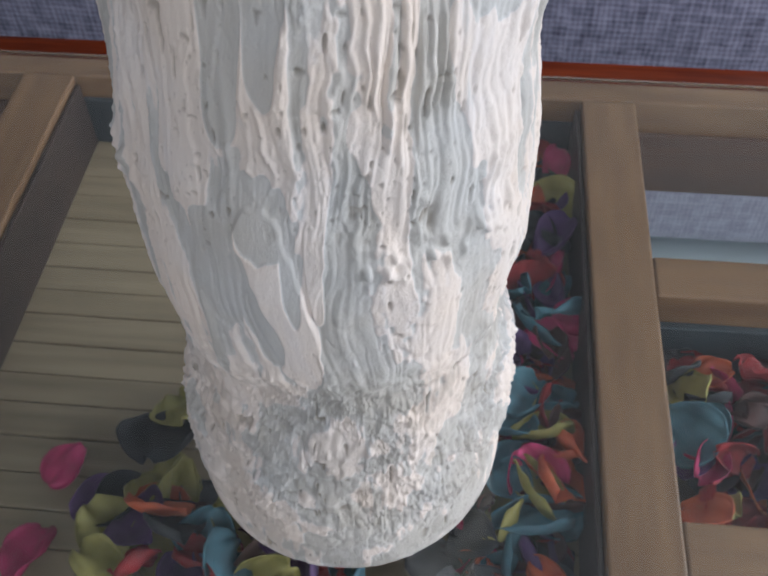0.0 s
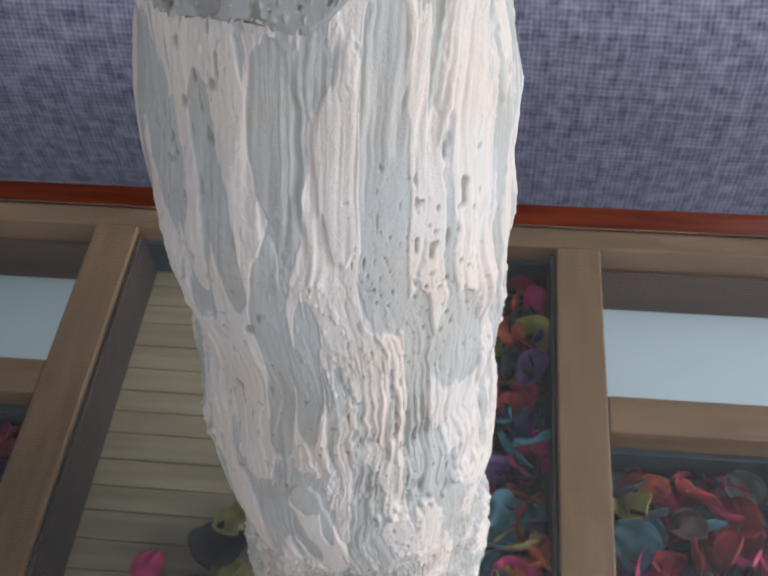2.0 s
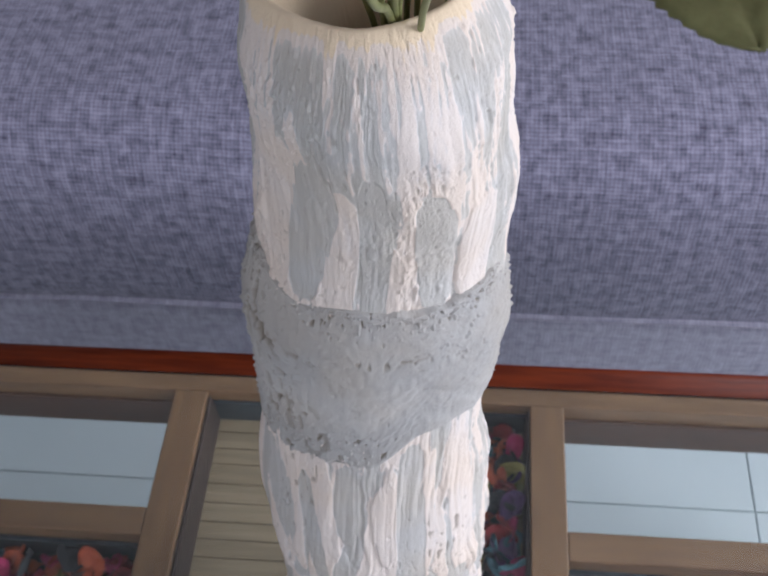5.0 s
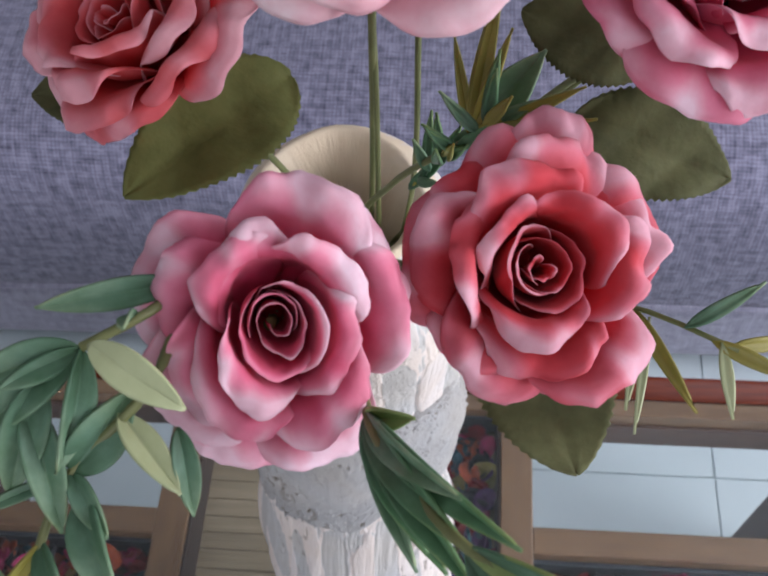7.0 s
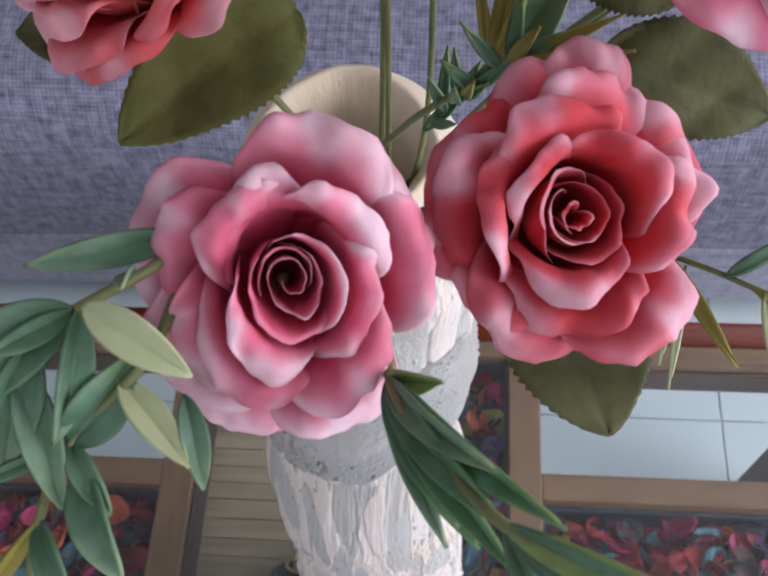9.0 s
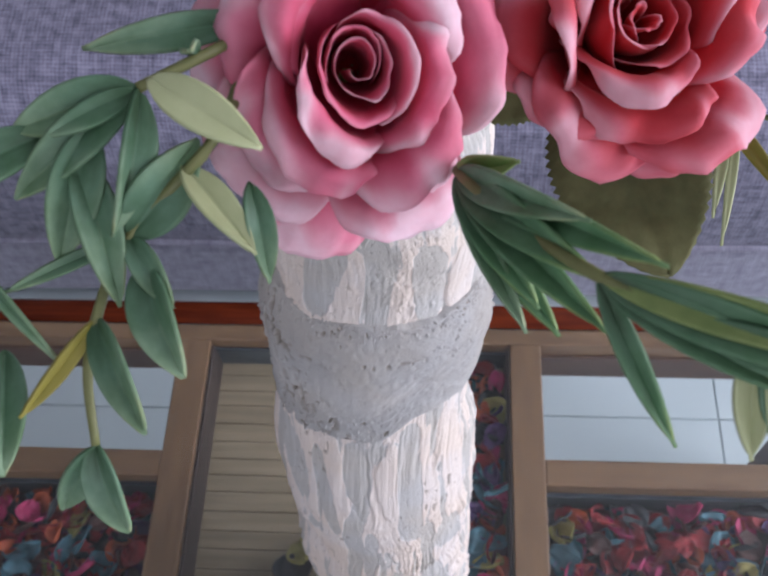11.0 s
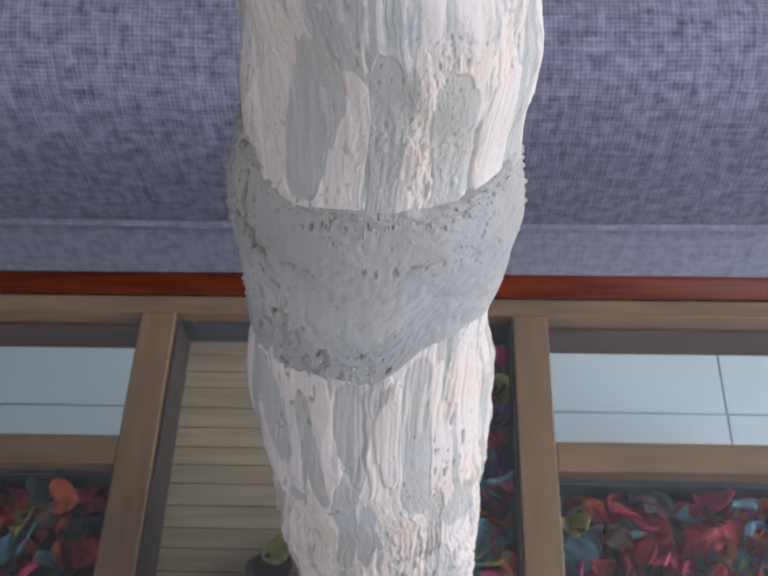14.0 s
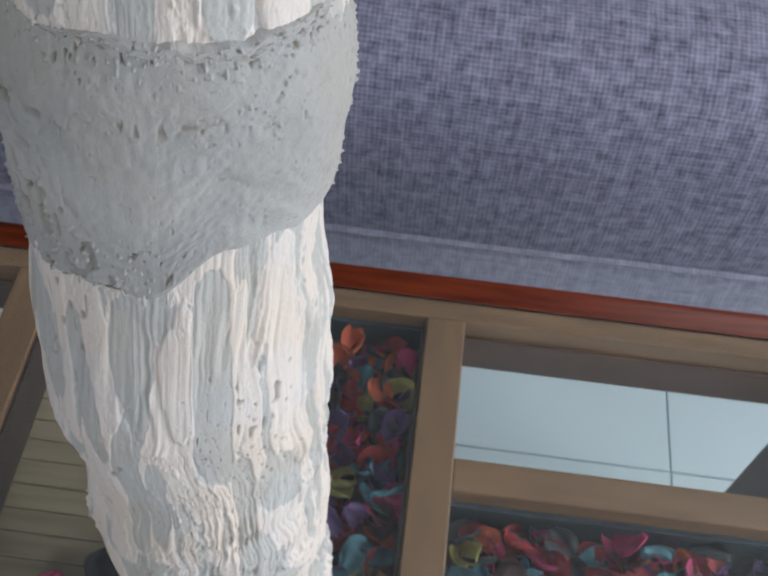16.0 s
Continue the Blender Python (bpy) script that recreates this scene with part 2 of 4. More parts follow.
DYED = {
    "magenta": mat("dyed_magenta", (0.232, 0.009, 0.051), (0.522, 0.043, 0.160), (70, 70, 70), 0.7, 0.5, 180, 0.001),
    "red": mat("dyed_red", (0.126, 0.007, 0.011), (0.336, 0.022, 0.028), (70, 70, 70), 0.7, 0.5, 180, 0.001),
    "orange": mat("dyed_orange", (0.286, 0.046, 0.018), (0.520, 0.117, 0.046), (70, 70, 70), 0.7, 0.5, 180, 0.001),
    "purple": mat("dyed_purple", (0.049, 0.022, 0.077), (0.119, 0.056, 0.168), (70, 70, 70), 0.7, 0.5, 180, 0.001),
    "teal": mat("dyed_teal", (0.025, 0.069, 0.094), (0.075, 0.188, 0.237), (70, 70, 70), 0.7, 0.5, 180, 0.001),
    "yellow": mat("dyed_yellow", (0.172, 0.149, 0.034), (0.345, 0.310, 0.103), (70, 70, 70), 0.7, 0.5, 180, 0.001),
    "brown": mat("dried_brown", (0.035, 0.014, 0.013), (0.09, 0.038, 0.032), (70, 70, 70), 0.7, 0.5, 180, 0.001),
    "black": mat("dried_black", (0.01, 0.012, 0.014), (0.03, 0.034, 0.04), (70, 70, 70), 0.7, 0.5, 180, 0.001),
}


# ---- building helpers ----
def mesh_of(name, verts, faces, material, smooth=True, attrs=None, uvs=None):
    me = bpy.data.meshes.new(name)
    me.from_pydata([tuple(v) for v in verts], [], faces)
    me.materials.append(material)
    if smooth:
        me.shade_smooth()
    for key, values in (attrs or {}).items():
        me.attributes.new(key, "FLOAT", "POINT").data.foreach_set("value", np.asarray(values, dtype=np.float32))
    if uvs is not None:
        layer = me.uv_layers.new(name="UVMap")
        idx = np.zeros(len(me.loops), dtype=np.int32)
        me.loops.foreach_get("vertex_index", idx)
        layer.data.foreach_set("uv", np.asarray(uvs, dtype=np.float32)[idx].ravel())
    me.update()
    return me


def hang(ob, parent):
    if parent is not None:
        ob.parent = parent
        ob.matrix_parent_inverse = parent.matrix_basis.inverted()
    return ob


def part(name, me, parent=None, label=""):
    return tagged(hang(new(name, me), parent), label)


def thing(name, place, label, category, group="", kind=""):
    ob = new(name)
    ob.empty_display_size = 0.02
    ob.matrix_basis = Matrix.Translation(place)
    return tagged(ob, label, category, group, kind)


def box(name, lo, hi, material, bevel=0.002, parent=None, label=""):
    bm = bmesh.new()
    bmesh.ops.create_cube(bm, size=1.0)
    lo, hi = Vector(lo), Vector(hi)
    for v in bm.verts:
        v.co = Vector([(lo[i] + hi[i]) / 2 + v.co[i] * (hi[i] - lo[i]) for i in range(3)])
    if bevel:
        bmesh.ops.bevel(bm, geom=list(bm.edges), offset=bevel, segments=2, affect="EDGES", profile=0.5)
    me = bpy.data.meshes.new(name)
    bm.to_mesh(me)
    bm.free()
    me.materials.append(material)
    return part(name, me, parent, label)


def sheet(name, grid, material, thick=0.0005, along=None):
    """A thin curved sheet with two sides and an edge from an (n, m, 3) grid of points."""
    g = np.asarray(grid, dtype=float)
    n, m = g.shape[:2]
    du, dv = np.gradient(g, axis=0), np.gradient(g, axis=1)
    nor = np.cross(du, dv)
    nor /= np.maximum(np.linalg.norm(nor, axis=2, keepdims=True), 1e-9)
    verts = np.concatenate([(g + nor * thick / 2).reshape(-1, 3), (g - nor * thick / 2).reshape(-1, 3)])
    i = lambda a, b, s: s * n * m + a * m + b
    faces = []
    for a in range(n - 1):
        for b in range(m - 1):
            faces.append((i(a, b, 0), i(a + 1, b, 0), i(a + 1, b + 1, 0), i(a, b + 1, 0)))
            faces.append((i(a, b, 1), i(a, b + 1, 1), i(a + 1, b + 1, 1), i(a + 1, b, 1)))
    ring = [(a, 0) for a in range(n)] + [(n - 1, b) for b in range(1, m)] + [(a, m - 1) for a in range(n - 2, -1, -1)] + [(0, b) for b in range(m - 2, 0, -1)]
    for (a, b), (c, d) in zip(ring, ring[1:] + ring[:1]):
        faces.append((i(a, b, 0), i(a, b, 1), i(c, d, 1), i(c, d, 0)))
    if along is None:
        along = np.repeat(np.linspace(0, 1, n)[:, None], m, axis=1)
    al = np.asarray(along).ravel()
    return mesh_of(name, verts, faces, material, attrs={"along": np.concatenate([al, al])})


def spline(points, n):
    """A smooth line through the points."""
    p = np.asarray(points, dtype=float)
    p = np.vstack([2 * p[0] - p[1], p, 2 * p[-1] - p[-2]])
    out = []
    for t in np.linspace(0, len(p) - 3 - 1e-6, n):
        k, f = int(t), t - int(t)
        a, b, c, d = p[k:k + 4]
        out.append(0.5 * (2 * b + (c - a) * f + (2 * a - 5 * b + 4 * c - d) * f * f + (3 * b - a - 3 * c + d) * f ** 3))
    return np.array(out)


def tube(name, points, r0, r1, material, n=18, sides=8):
    line = spline(points, n)
    tan = np.gradient(line, axis=0)
    tan /= np.linalg.norm(tan, axis=1, keepdims=True)
    up = np.array([0.31, 0.9, 0.3])
    verts, faces = [], []
    for k in range(n):
        a = np.cross(tan[k], up)
        a /= np.linalg.norm(a)
        b = np.cross(tan[k], a)
        r = r0 + (r1 - r0) * k / (n - 1)
        for s in range(sides):
            w = 2 * math.pi * s / sides
            verts.append(line[k] + r * (a * math.cos(w) + b * math.sin(w)))
    for k in range(n - 1):
        for s in range(sides):
            s2 = (s + 1) % sides
            faces.append((k * sides + s, k * sides + s2, (k + 1) * sides + s2, (k + 1) * sides + s))
    faces += [tuple(range(sides))[::-1], tuple((n - 1) * sides + s for s in range(sides))]
    return mesh_of(name, verts, faces, material)


def vnoise(u, v, nu, nv, seed):
    """Smooth value noise, closed round u."""
    g = np.random.RandomState(seed).rand(nv + 2, nu)
    x, y = np.mod(u, 1.0) * nu, np.clip(v, 0, 1) * nv
    i, j = np.floor(x).astype(int), np.floor(y).astype(int)
    fx, fy = x - i, y - j
    fx, fy = fx * fx * (3 - 2 * fx), fy * fy * (3 - 2 * fy)
    i0, i1 = i % nu, (i + 1) % nu
    a = g[j, i0] * (1 - fx) + g[j, i1] * fx
    b = g[j + 1, i0] * (1 - fx) + g[j + 1, i1] * fx
    return a * (1 - fy) + b * fy


def step(x, a, b):
    t = np.clip((x - a) / (b - a), 0, 1)
    return t * t * (3 - 2 * t)


# ---- room ----
TABLE_TOP, GLASS_TOP = 0.478, 0.4854


def build_room():
    floor = tagged(box("floor", (-2.5, -2.5, -0.12), (2.5, 2.7, -0.006), GROUT, 0), "glossy white tiled floor with thin grey joints", "floor", kind="structure")
    box("ceiling", (-2.5, -2.5, 2.7), (2.5, 2.7, 2.82), CEILING, 0)
    tagged(bpy.data.objects["ceiling"], "plain white ceiling", "ceiling", kind="structure")
    tagged(box("wall_north", (-2.5, 2.6, 0), (2.5, 2.7, 2.7), WALL, 0), "plain pale painted wall", "wall", kind="structure")
    tagged(box("wall_west", (-2.5, -2.4, 0), (-2.4, 2.6, 2.7), WALL, 0), "plain pale painted wall", "wall", kind="structure")
    east = thing("wall_east", (2.4, 0, 0), "pale painted wall with a wide window", "wall", kind="structure")
    for lo, hi in (((2.4, -2.4, 0), (2.5, 2.6, 0.8)), ((2.4, -2.4, 2.3), (2.5, 2.6, 2.7)), ((2.4, -2.4, 0.8), (2.5, -1.1, 2.3)), ((2.4, 1.3, 0.8), (2.5, 2.6, 2.3))):
        box("wall_panel", lo, hi, WALL, 0, east)
    south = thing("wall_south", (0, -2.4, 0), "pale painted wall with a window", "wall", kind="structure")
    for lo, hi in (((-2.5, -2.5, 0), (2.5, -2.4, 0.8)), ((-2.5, -2.5, 2.3), (2.5, -2.4, 2.7)), ((-2.5, -2.5, 0.8), (-1.3, -2.4, 2.3)), ((0.9, -2.5, 0.8), (2.5, -2.4, 2.3))):
        box("wall_panel", lo, hi, WALL, 0, south)
    for name, along_x, a, b, at in (("window_1", False, -1.1, 1.3, 2.45), ("window_2", True, -1.3, 0.9, -2.45)):
        w = thing(name, (at, 0, 0.8) if not along_x else (0, at, 0.8), "white framed window letting in daylight", "window", kind="structure")
        def bar(n, p, q, z0, z1, d=0.03):
            lo, hi = ((p, at - d, z0), (q, at + d, z1)) if along_x else ((at - d, p, z0), (at + d, q, z1))
            return box(n, lo, hi, FRAME, 0.004, w)
        mid = (a + b) / 2
        bar("window_frame", a, b, 0.8, 0.85)
        bar("window_frame", a, b, 2.25, 2.3)
        bar("window_frame", a, a + 0.05, 0.85, 2.25)
        bar("window_frame", b - 0.05, b, 0.85, 2.25)
        bar("window_frame", mid - 0.03, mid + 0.03, 0.85, 2.25)
        for p, q in ((a + 0.05, mid - 0.03), (mid + 0.03, b - 0.05)):
            lo, hi = ((p, at - 0.003, 0.85), (q, at + 0.003, 2.25)) if along_x else ((at - 0.003, p, 0.85), (at + 0.003, q, 2.25))
            box("pane", lo, hi, GLASS, 0, w).visible_shadow = False
    # floor tiles, 0.6 m
    tile = None
    x0, y0, s, gap = 0.4755, 0.5945, 0.6, 0.002
    for i in range(-6, 5):
        for j in range(-7, 5):
            lo = Vector((max(-2.4, x0 + i * s + gap / 2), max(-2.4, y0 + j * s + gap / 2), -0.006))
            hi = Vector((min(2.4, x0 + (i + 1) * s - gap / 2), min(2.6, y0 + (j + 1) * s - gap / 2), 0))
            if hi.x - lo.x > 0.02 and hi.y - lo.y > 0.02:
                box("tile", lo, hi, TILE, 0.0012, floor)


def build_sofa():
    sofa = thing("sofa", (0, 1.2, 0), "blue-grey woven fabric sofa beside the table", "sofa")
    def sweep(name, profile, x0, x1, material, wave, seed, label=""):
        prof = spline(profile, 90)
        arc = np.concatenate([[0], np.cumsum(np.linalg.norm(np.diff(prof, axis=0), axis=1))])
        xs = np.linspace(x0, x1, 120)
        verts, uvs = [], []
        for k, (y, z) in enumerate(prof):
            for x in xs:
                d = wave * (noise.noise((x * 3.1, arc[k] * 4, seed)) + 0.4 * noise.noise((x * 9, arc[k] * 9, seed + 5)))
                verts.append((x, y + d, z + d * 0.6 - 0.025 * x * step(arc[k], 0, 0.02) * (wave > 0.003)))
                uvs.append((x, arc[k]))
        m = len(xs)
        faces = [(k * m + i, k * m + i + 1, (k + 1) * m + i + 1, (k + 1) * m + i) for k in range(len(prof) - 1) for i in range(m - 1)]
        n = len(verts)
        faces += [tuple(k * m for k in range(len(prof)))[::-1], tuple(k * m + m - 1 for k in range(len(prof)))]
        return part(name, mesh_of(name, verts, faces, material, uvs=uvs), sofa, label)
    sweep("seat_base", [(0.90, 0.058), (0.79, 0.056), (0.772, 0.062), (0.770, 0.10), (0.774, 0.15), (0.782, 0.185), (0.85, 0.20), (1.6, 0.20), (1.62, 0.10), (1.62, 0.058)], -1.15, 1.15, FABRIC_PLAIN, 0.002, 3, "paler lower front panel")
    for x in (-1.05, 0.98):
        for y in (0.84, 1.50):
            box("foot", (x, y, 0), (x + 0.07, y + 0.07, 0.062), DARK_WOOD, 0.004, sofa)
    sweep("seat_cushion", [(0.84, 0.187), (0.790, 0.184), (0.777, 0.200), (0.773, 0.28), (0.779, 0.36), (0.793, 0.43), (0.83, 0.478), (0.90, 0.498), (1.05, 0.502), (1.35, 0.49), (1.55, 0.45), (1.55, 0.24)], -1.13, 1.13, FABRIC, 0.004, 11)
    sweep("backrest", [(1.36, 0.46), (1.34, 0.52), (1.38, 0.75), (1.46, 0.88), (1.56, 0.90), (1.62, 0.82), (1.62, 0.21)], -1.13, 1.13, FABRIC, 0.004, 21)


def build_table():
    t = thing("coffee_table", (0, 0.08, 0), "brown wooden coffee table, glass top over potpourri trays", "table")
    X0, X1, Y0, Y1, LOW = -0.60, 0.545, -0.35, 0.477, 0.410
    # outer frame under the glass, then a rounded varnished border
    box("back_rail", (X0 - 0.03, Y1, LOW), (X1 + 0.03, Y1 + 0.017, TABLE_TOP), SLAT, 0.0015, t)
    box("front_rail", (X0 - 0.03, Y0 - 0.0175, LOW), (X1 + 0.03, Y0, TABLE_TOP), SLAT, 0.0015, t)
    box("side_rail", (X0 - 0.0305, Y0, LOW), (X0, Y1, TABLE_TOP), SLAT_Y, 0.0015, t)
    box("side_rail", (X1, Y0, LOW), (X1 + 0.0305, Y1, TABLE_TOP), SLAT_Y, 0.0015, t)
    prof = [(0.0, 0.410), (0.0, 0.4745), (0.006, 0.4765), (0.018, 0.4765), (0.028, 0.474), (0.034, 0.468), (0.036, 0.458), (0.034, 0.440), (0.028, 0.420), (0.02, 0.410)]
    def border(name, a, b, out):
        a, b, out = Vector(a), Vector(b), Vector(out)
        verts = [p + out * o + Vector((0, 0, z)) for p, e in ((a, -1), (b, 1)) for o, z in prof]
        d = (b - a).normalized()
        verts = [v + d * (e * prof[i % len(prof)][0]) for i, v in enumerate(verts) for e in ((-1 if i < len(prof) else 1),)]
        n = len(prof)
        faces = [(i, (i + 1) % n, n + (i + 1) % n, n + i) for i in range(n)] + [tuple(range(n))[::-1], tuple(range(n, 2 * n))]
        part(name, mesh_of(name, verts, faces, VARNISH), t, "glossy reddish varnished border")
    xa, xb, ya, yb = X0 - 0.031, X1 + 0.031, Y0 - 0.018, Y1 + 0.0175
    border("border", (xa, yb, 0), (xb, yb, 0), (0, 1, 0))
    border("border", (xb, ya, 0), (xa, ya, 0), (0, -1, 0))
    border("border", (xb, yb, 0), (xb, ya, 0), (1, 0, 0))
    border("border", (xa, ya, 0), (xa, yb, 0), (-1, 0, 0))
    # long slats and cross bars
    box("slat", (-0.2085, Y0, LOW), (-0.176, Y1, TABLE_TOP), SLAT_Y, 0.0015, t)
    box("slat", (0.131, Y0, LOW), (0.1625, Y1, TABLE_TOP), SLAT_Y, 0.0015, t)
    for ca, cb in ((0.331, 0.357), (0.186, 0.212), (-0.10, -0.074)):
        box("cross_bar", (X0, ca, LOW), (-0.2085, cb, TABLE_TOP - 0.0006), SLAT, 0.0015, t)
        box("cross_bar", (0.1625, ca, LOW), (X1, cb, TABLE_TOP - 0.0006), SLAT, 0.0015, t)
    # bottoms of the trays
    box("tray_bottom", (X0, Y0, 0.416), (-0.2085, 0.331, 0.424), TRAY, 0, t)
    box("tray_bottom", (0.1625, Y0, 0.416), (X1, 0.331, 0.424), TRAY, 0, t)
    box("tray_bottom", (-0.176, Y0, 0.414), (0.131, Y1, 0.4215), SEAM, 0, t)
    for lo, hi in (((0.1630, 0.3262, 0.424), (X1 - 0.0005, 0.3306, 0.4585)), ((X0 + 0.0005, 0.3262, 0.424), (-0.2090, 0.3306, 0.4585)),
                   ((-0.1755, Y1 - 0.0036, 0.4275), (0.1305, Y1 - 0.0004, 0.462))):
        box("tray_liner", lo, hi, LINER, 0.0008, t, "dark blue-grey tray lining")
    # added thin boards whose dark colour stands in for shade on the slats' inner faces
    box("tray_side_shade", (-0.1755, Y0 + 0.001, 0.4275), (-0.1722, Y1 - 0.004, 0.474), SHADE_WOOD, 0.0008, t)
    box("tray_side_shade", (0.1277, Y0 + 0.001, 0.4275), (0.1305, Y1 - 0.004, 0.474), SHADE_WOOD, 0.0008, t)
    # likewise added, darkening the back rail's inner face as shade would
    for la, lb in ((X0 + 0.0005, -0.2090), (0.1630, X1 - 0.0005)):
        box("rail_shade", (la, Y1 - 0.0034, LOW + 0.001), (lb, Y1 - 0.0003, 0.4565), DARK_WOOD, 0.0008, t, "added inner board, dark to stand for shade")
    y = Y1
    rnd = random.Random(4)
    while y > Y0 + 0.01:
        w = 0.0185 + rnd.uniform(-0.002, 0.002)
        box("plank", (-0.176, max(Y0, y - w + 0.0006), 0.4215), (0.131, y, 0.4275 + rnd.uniform(-0.0004, 0.0004)), BOARD, 0.0008, t)
        y -= w
    for x in (X0 - 0.005, X1 - 0.085):
        for ya in (Y0, Y1 - 0.0845):
            box("leg", (x, ya, 0), (x + 0.09, ya + 0.085, LOW), DARK_WOOD, 0.004, t)
    g = box("glass_top", (xa + 0.001, Y0 - 0.017, TABLE_TOP + 0.0012), (xb - 0.001, Y1 + 0.0165, GLASS_TOP), GLASS, 0.0012, t, "clear glass sheet")
    g.visible_shadow = False


# ---- vase ----
AXIS = ([0.486, 0.54, 0.60, 0.66, 0.72, 0.78, 0.84, 0.90, 0.95, 1.0, 1.086],
        [0.0240, 0.0234, 0.0248, 0.0218, 0.0243, 0.0216, 0.0226, 0.028, 0.031, 0.035, 0.034],
        [0.235, 0.240, 0.244, 0.248, 0.255, 0.262, 0.271, 0.283, 0.291, 0.297, 0.300])
PROFILE = [(0.486, 0.020), (0.4858, 0.050), (0.4866, 0.0585), (0.490, 0.0608), (0.498, 0.0618), (0.515, 0.0620), (0.54, 0.0605), (0.552, 0.0593), (0.588, 0.0563), (0.604, 0.0590), (0.62, 0.0610),
           (0.637, 0.0628), (0.663, 0.0613), (0.69, 0.0602), (0.711, 0.0594), (0.734, 0.0590), (0.753, 0.0605), (0.787, 0.0600), (0.80, 0.0592), (0.826, 0.0570), (0.848, 0.0554),
           (0.90, 0.0545), (0.95, 0.0520), (0.971, 0.0516), (0.991, 0.0524), (1.003, 0.0522), (1.02, 0.0508), (1.045, 0.0496), (1.062, 0.0472), (1.073, 0.0436), (1.082, 0.0392), (1.0855, 0.0365), (1.0825, 0.0330), (1.072, 0.0285), (1.052, 0.0235), (1.02, 0.0200), (0.98, 0.0190), (0.90, 0.0190)]


# brush strokes: turn and height where each begins and ends, half width
GREY_STROKES = [(-0.025, 0.837, -0.024, 0.808, 0.0164), (-0.093, 0.824, -0.063, 0.775, 0.0125), (-0.166, 0.832, -0.133, 0.793, 0.0263), (0.066, 0.851, 0.067, 0.767, 0.0177),
                (-0.034, 0.778, -0.048, 0.697, 0.0135), (0.129, 0.752, 0.128, 0.724, 0.0222), (-0.065, 1.025, -0.093, 0.959, 0.0263), (0.003, 1.021, 0.002, 0.941, 0.0161),
                (0.070, 1.009, 0.086, 0.952, 0.0225), (-0.003, 0.764, -0.019, 0.709, 0.0111), (-0.030, 0.783, -0.026, 0.739, 0.0094), (0.060, 0.791, 0.058, 0.768, 0.0096),
                (0.093, 0.761, 0.090, 0.728, 0.0121), (0.139, 0.750, 0.144, 0.722, 0.0226), (0.098, 0.687, 0.112, 0.659, 0.0175), (-0.007, 0.654, -0.008, 0.640, 0.0061),
                (-0.046, 0.645, -0.032, 0.619, 0.0105), (-0.028, 0.672, -0.022, 0.663, 0.0208), (-0.068, 0.657, -0.065, 0.632, 0.0165)]
# the same in cream
CREAM_STROKES = [(-0.067, 0.839, -0.048, 0.785, 0.0168), (-0.113, 0.833, -0.099, 0.774, 0.0099), (0.030, 0.826, 0.035, 0.796, 0.0177), (0.099, 0.844, 0.089, 0.790, 0.0102),
                 (0.151, 0.855, 0.154, 0.794, 0.0235), (0.057, 0.864, 0.059, 0.855, 0.0299), (-0.061, 0.740, -0.080, 0.672, 0.0176), (-0.034, 1.013, -0.045, 0.950, 0.0209),
                 (-0.123, 1.009, -0.132, 0.958, 0.0193), (0.023, 0.980, 0.023, 0.940, 0.0101), (0.145, 0.995, 0.149, 0.943, 0.0270), (-0.026, 0.661, -0.010, 0.610, 0.0180),
                 (-0.065, 0.783, -0.060, 0.746, 0.0226), (-0.065, 0.758, -0.084, 0.678, 0.0204), (0.127, 0.722, 0.144, 0.681, 0.0295), (0.010, 0.658, 0.009, 0.641, 0.0050),
                 (0.043, 0.692, 0.060, 0.677, 0.0096)]
FLAKE = (-0.026, 0.661, -0.010, 0.610, 0.0180)


def strokes(rows, u, z, fringe):
    """1 inside the brush strokes, with frayed edges."""
    out = np.zeros_like(u)
    for u0, z0, u1, z1, half in rows:
        k = np.clip((z0 - z) / (z0 - z1), 0, 1)
        side = np.mod(u - (u0 + (u1 - u0) * k) + 0.5, 1) - 0.5
        past = np.maximum(np.maximum(z - z0, z1 - z), 0) / 0.010
        d = np.sqrt((side / half) ** 2 * (0.75 + 0.35 * np.abs(2 * k - 1) ** 3) + past ** 2) + fringe
        out = np.maximum(out, 1 - step(d, 0.92, 1.06))
    return out


def ring_mesh(name, z, r, u, material, paint, pit_shade_grime):
    n, m = z.shape
    cx, cy = np.interp(z, AXIS[0], AXIS[1]), np.interp(z, AXIS[0], AXIS[2])
    w = 2 * math.pi * u
    # the front is pressed flatter round the band
    flat = np.interp(z, [0.78, 0.84, 0.96, 1.05], [0, 1, 1, 0])
    cy = cy + 0.005 * flat
    verts = np.stack([cx + r * np.sin(w), cy - r * np.cos(w) * np.where(np.cos(w) > 0, 1 - 0.2 * flat, 1.0), z], axis=2).reshape(-1, 3)
    a = np.arange(n - 1)[:, None] * m
    b = np.arange(m)[None, :]
    c = (b + 1) % m
    faces = np.stack([a + b, a + c, a + m + c, a + m + b], axis=2).reshape(-1, 4).tolist()
    return mesh_of(name, verts.tolist(), faces, material, attrs={"paint": paint.ravel(), "pit_shade_grime": pit_shade_grime.ravel()})


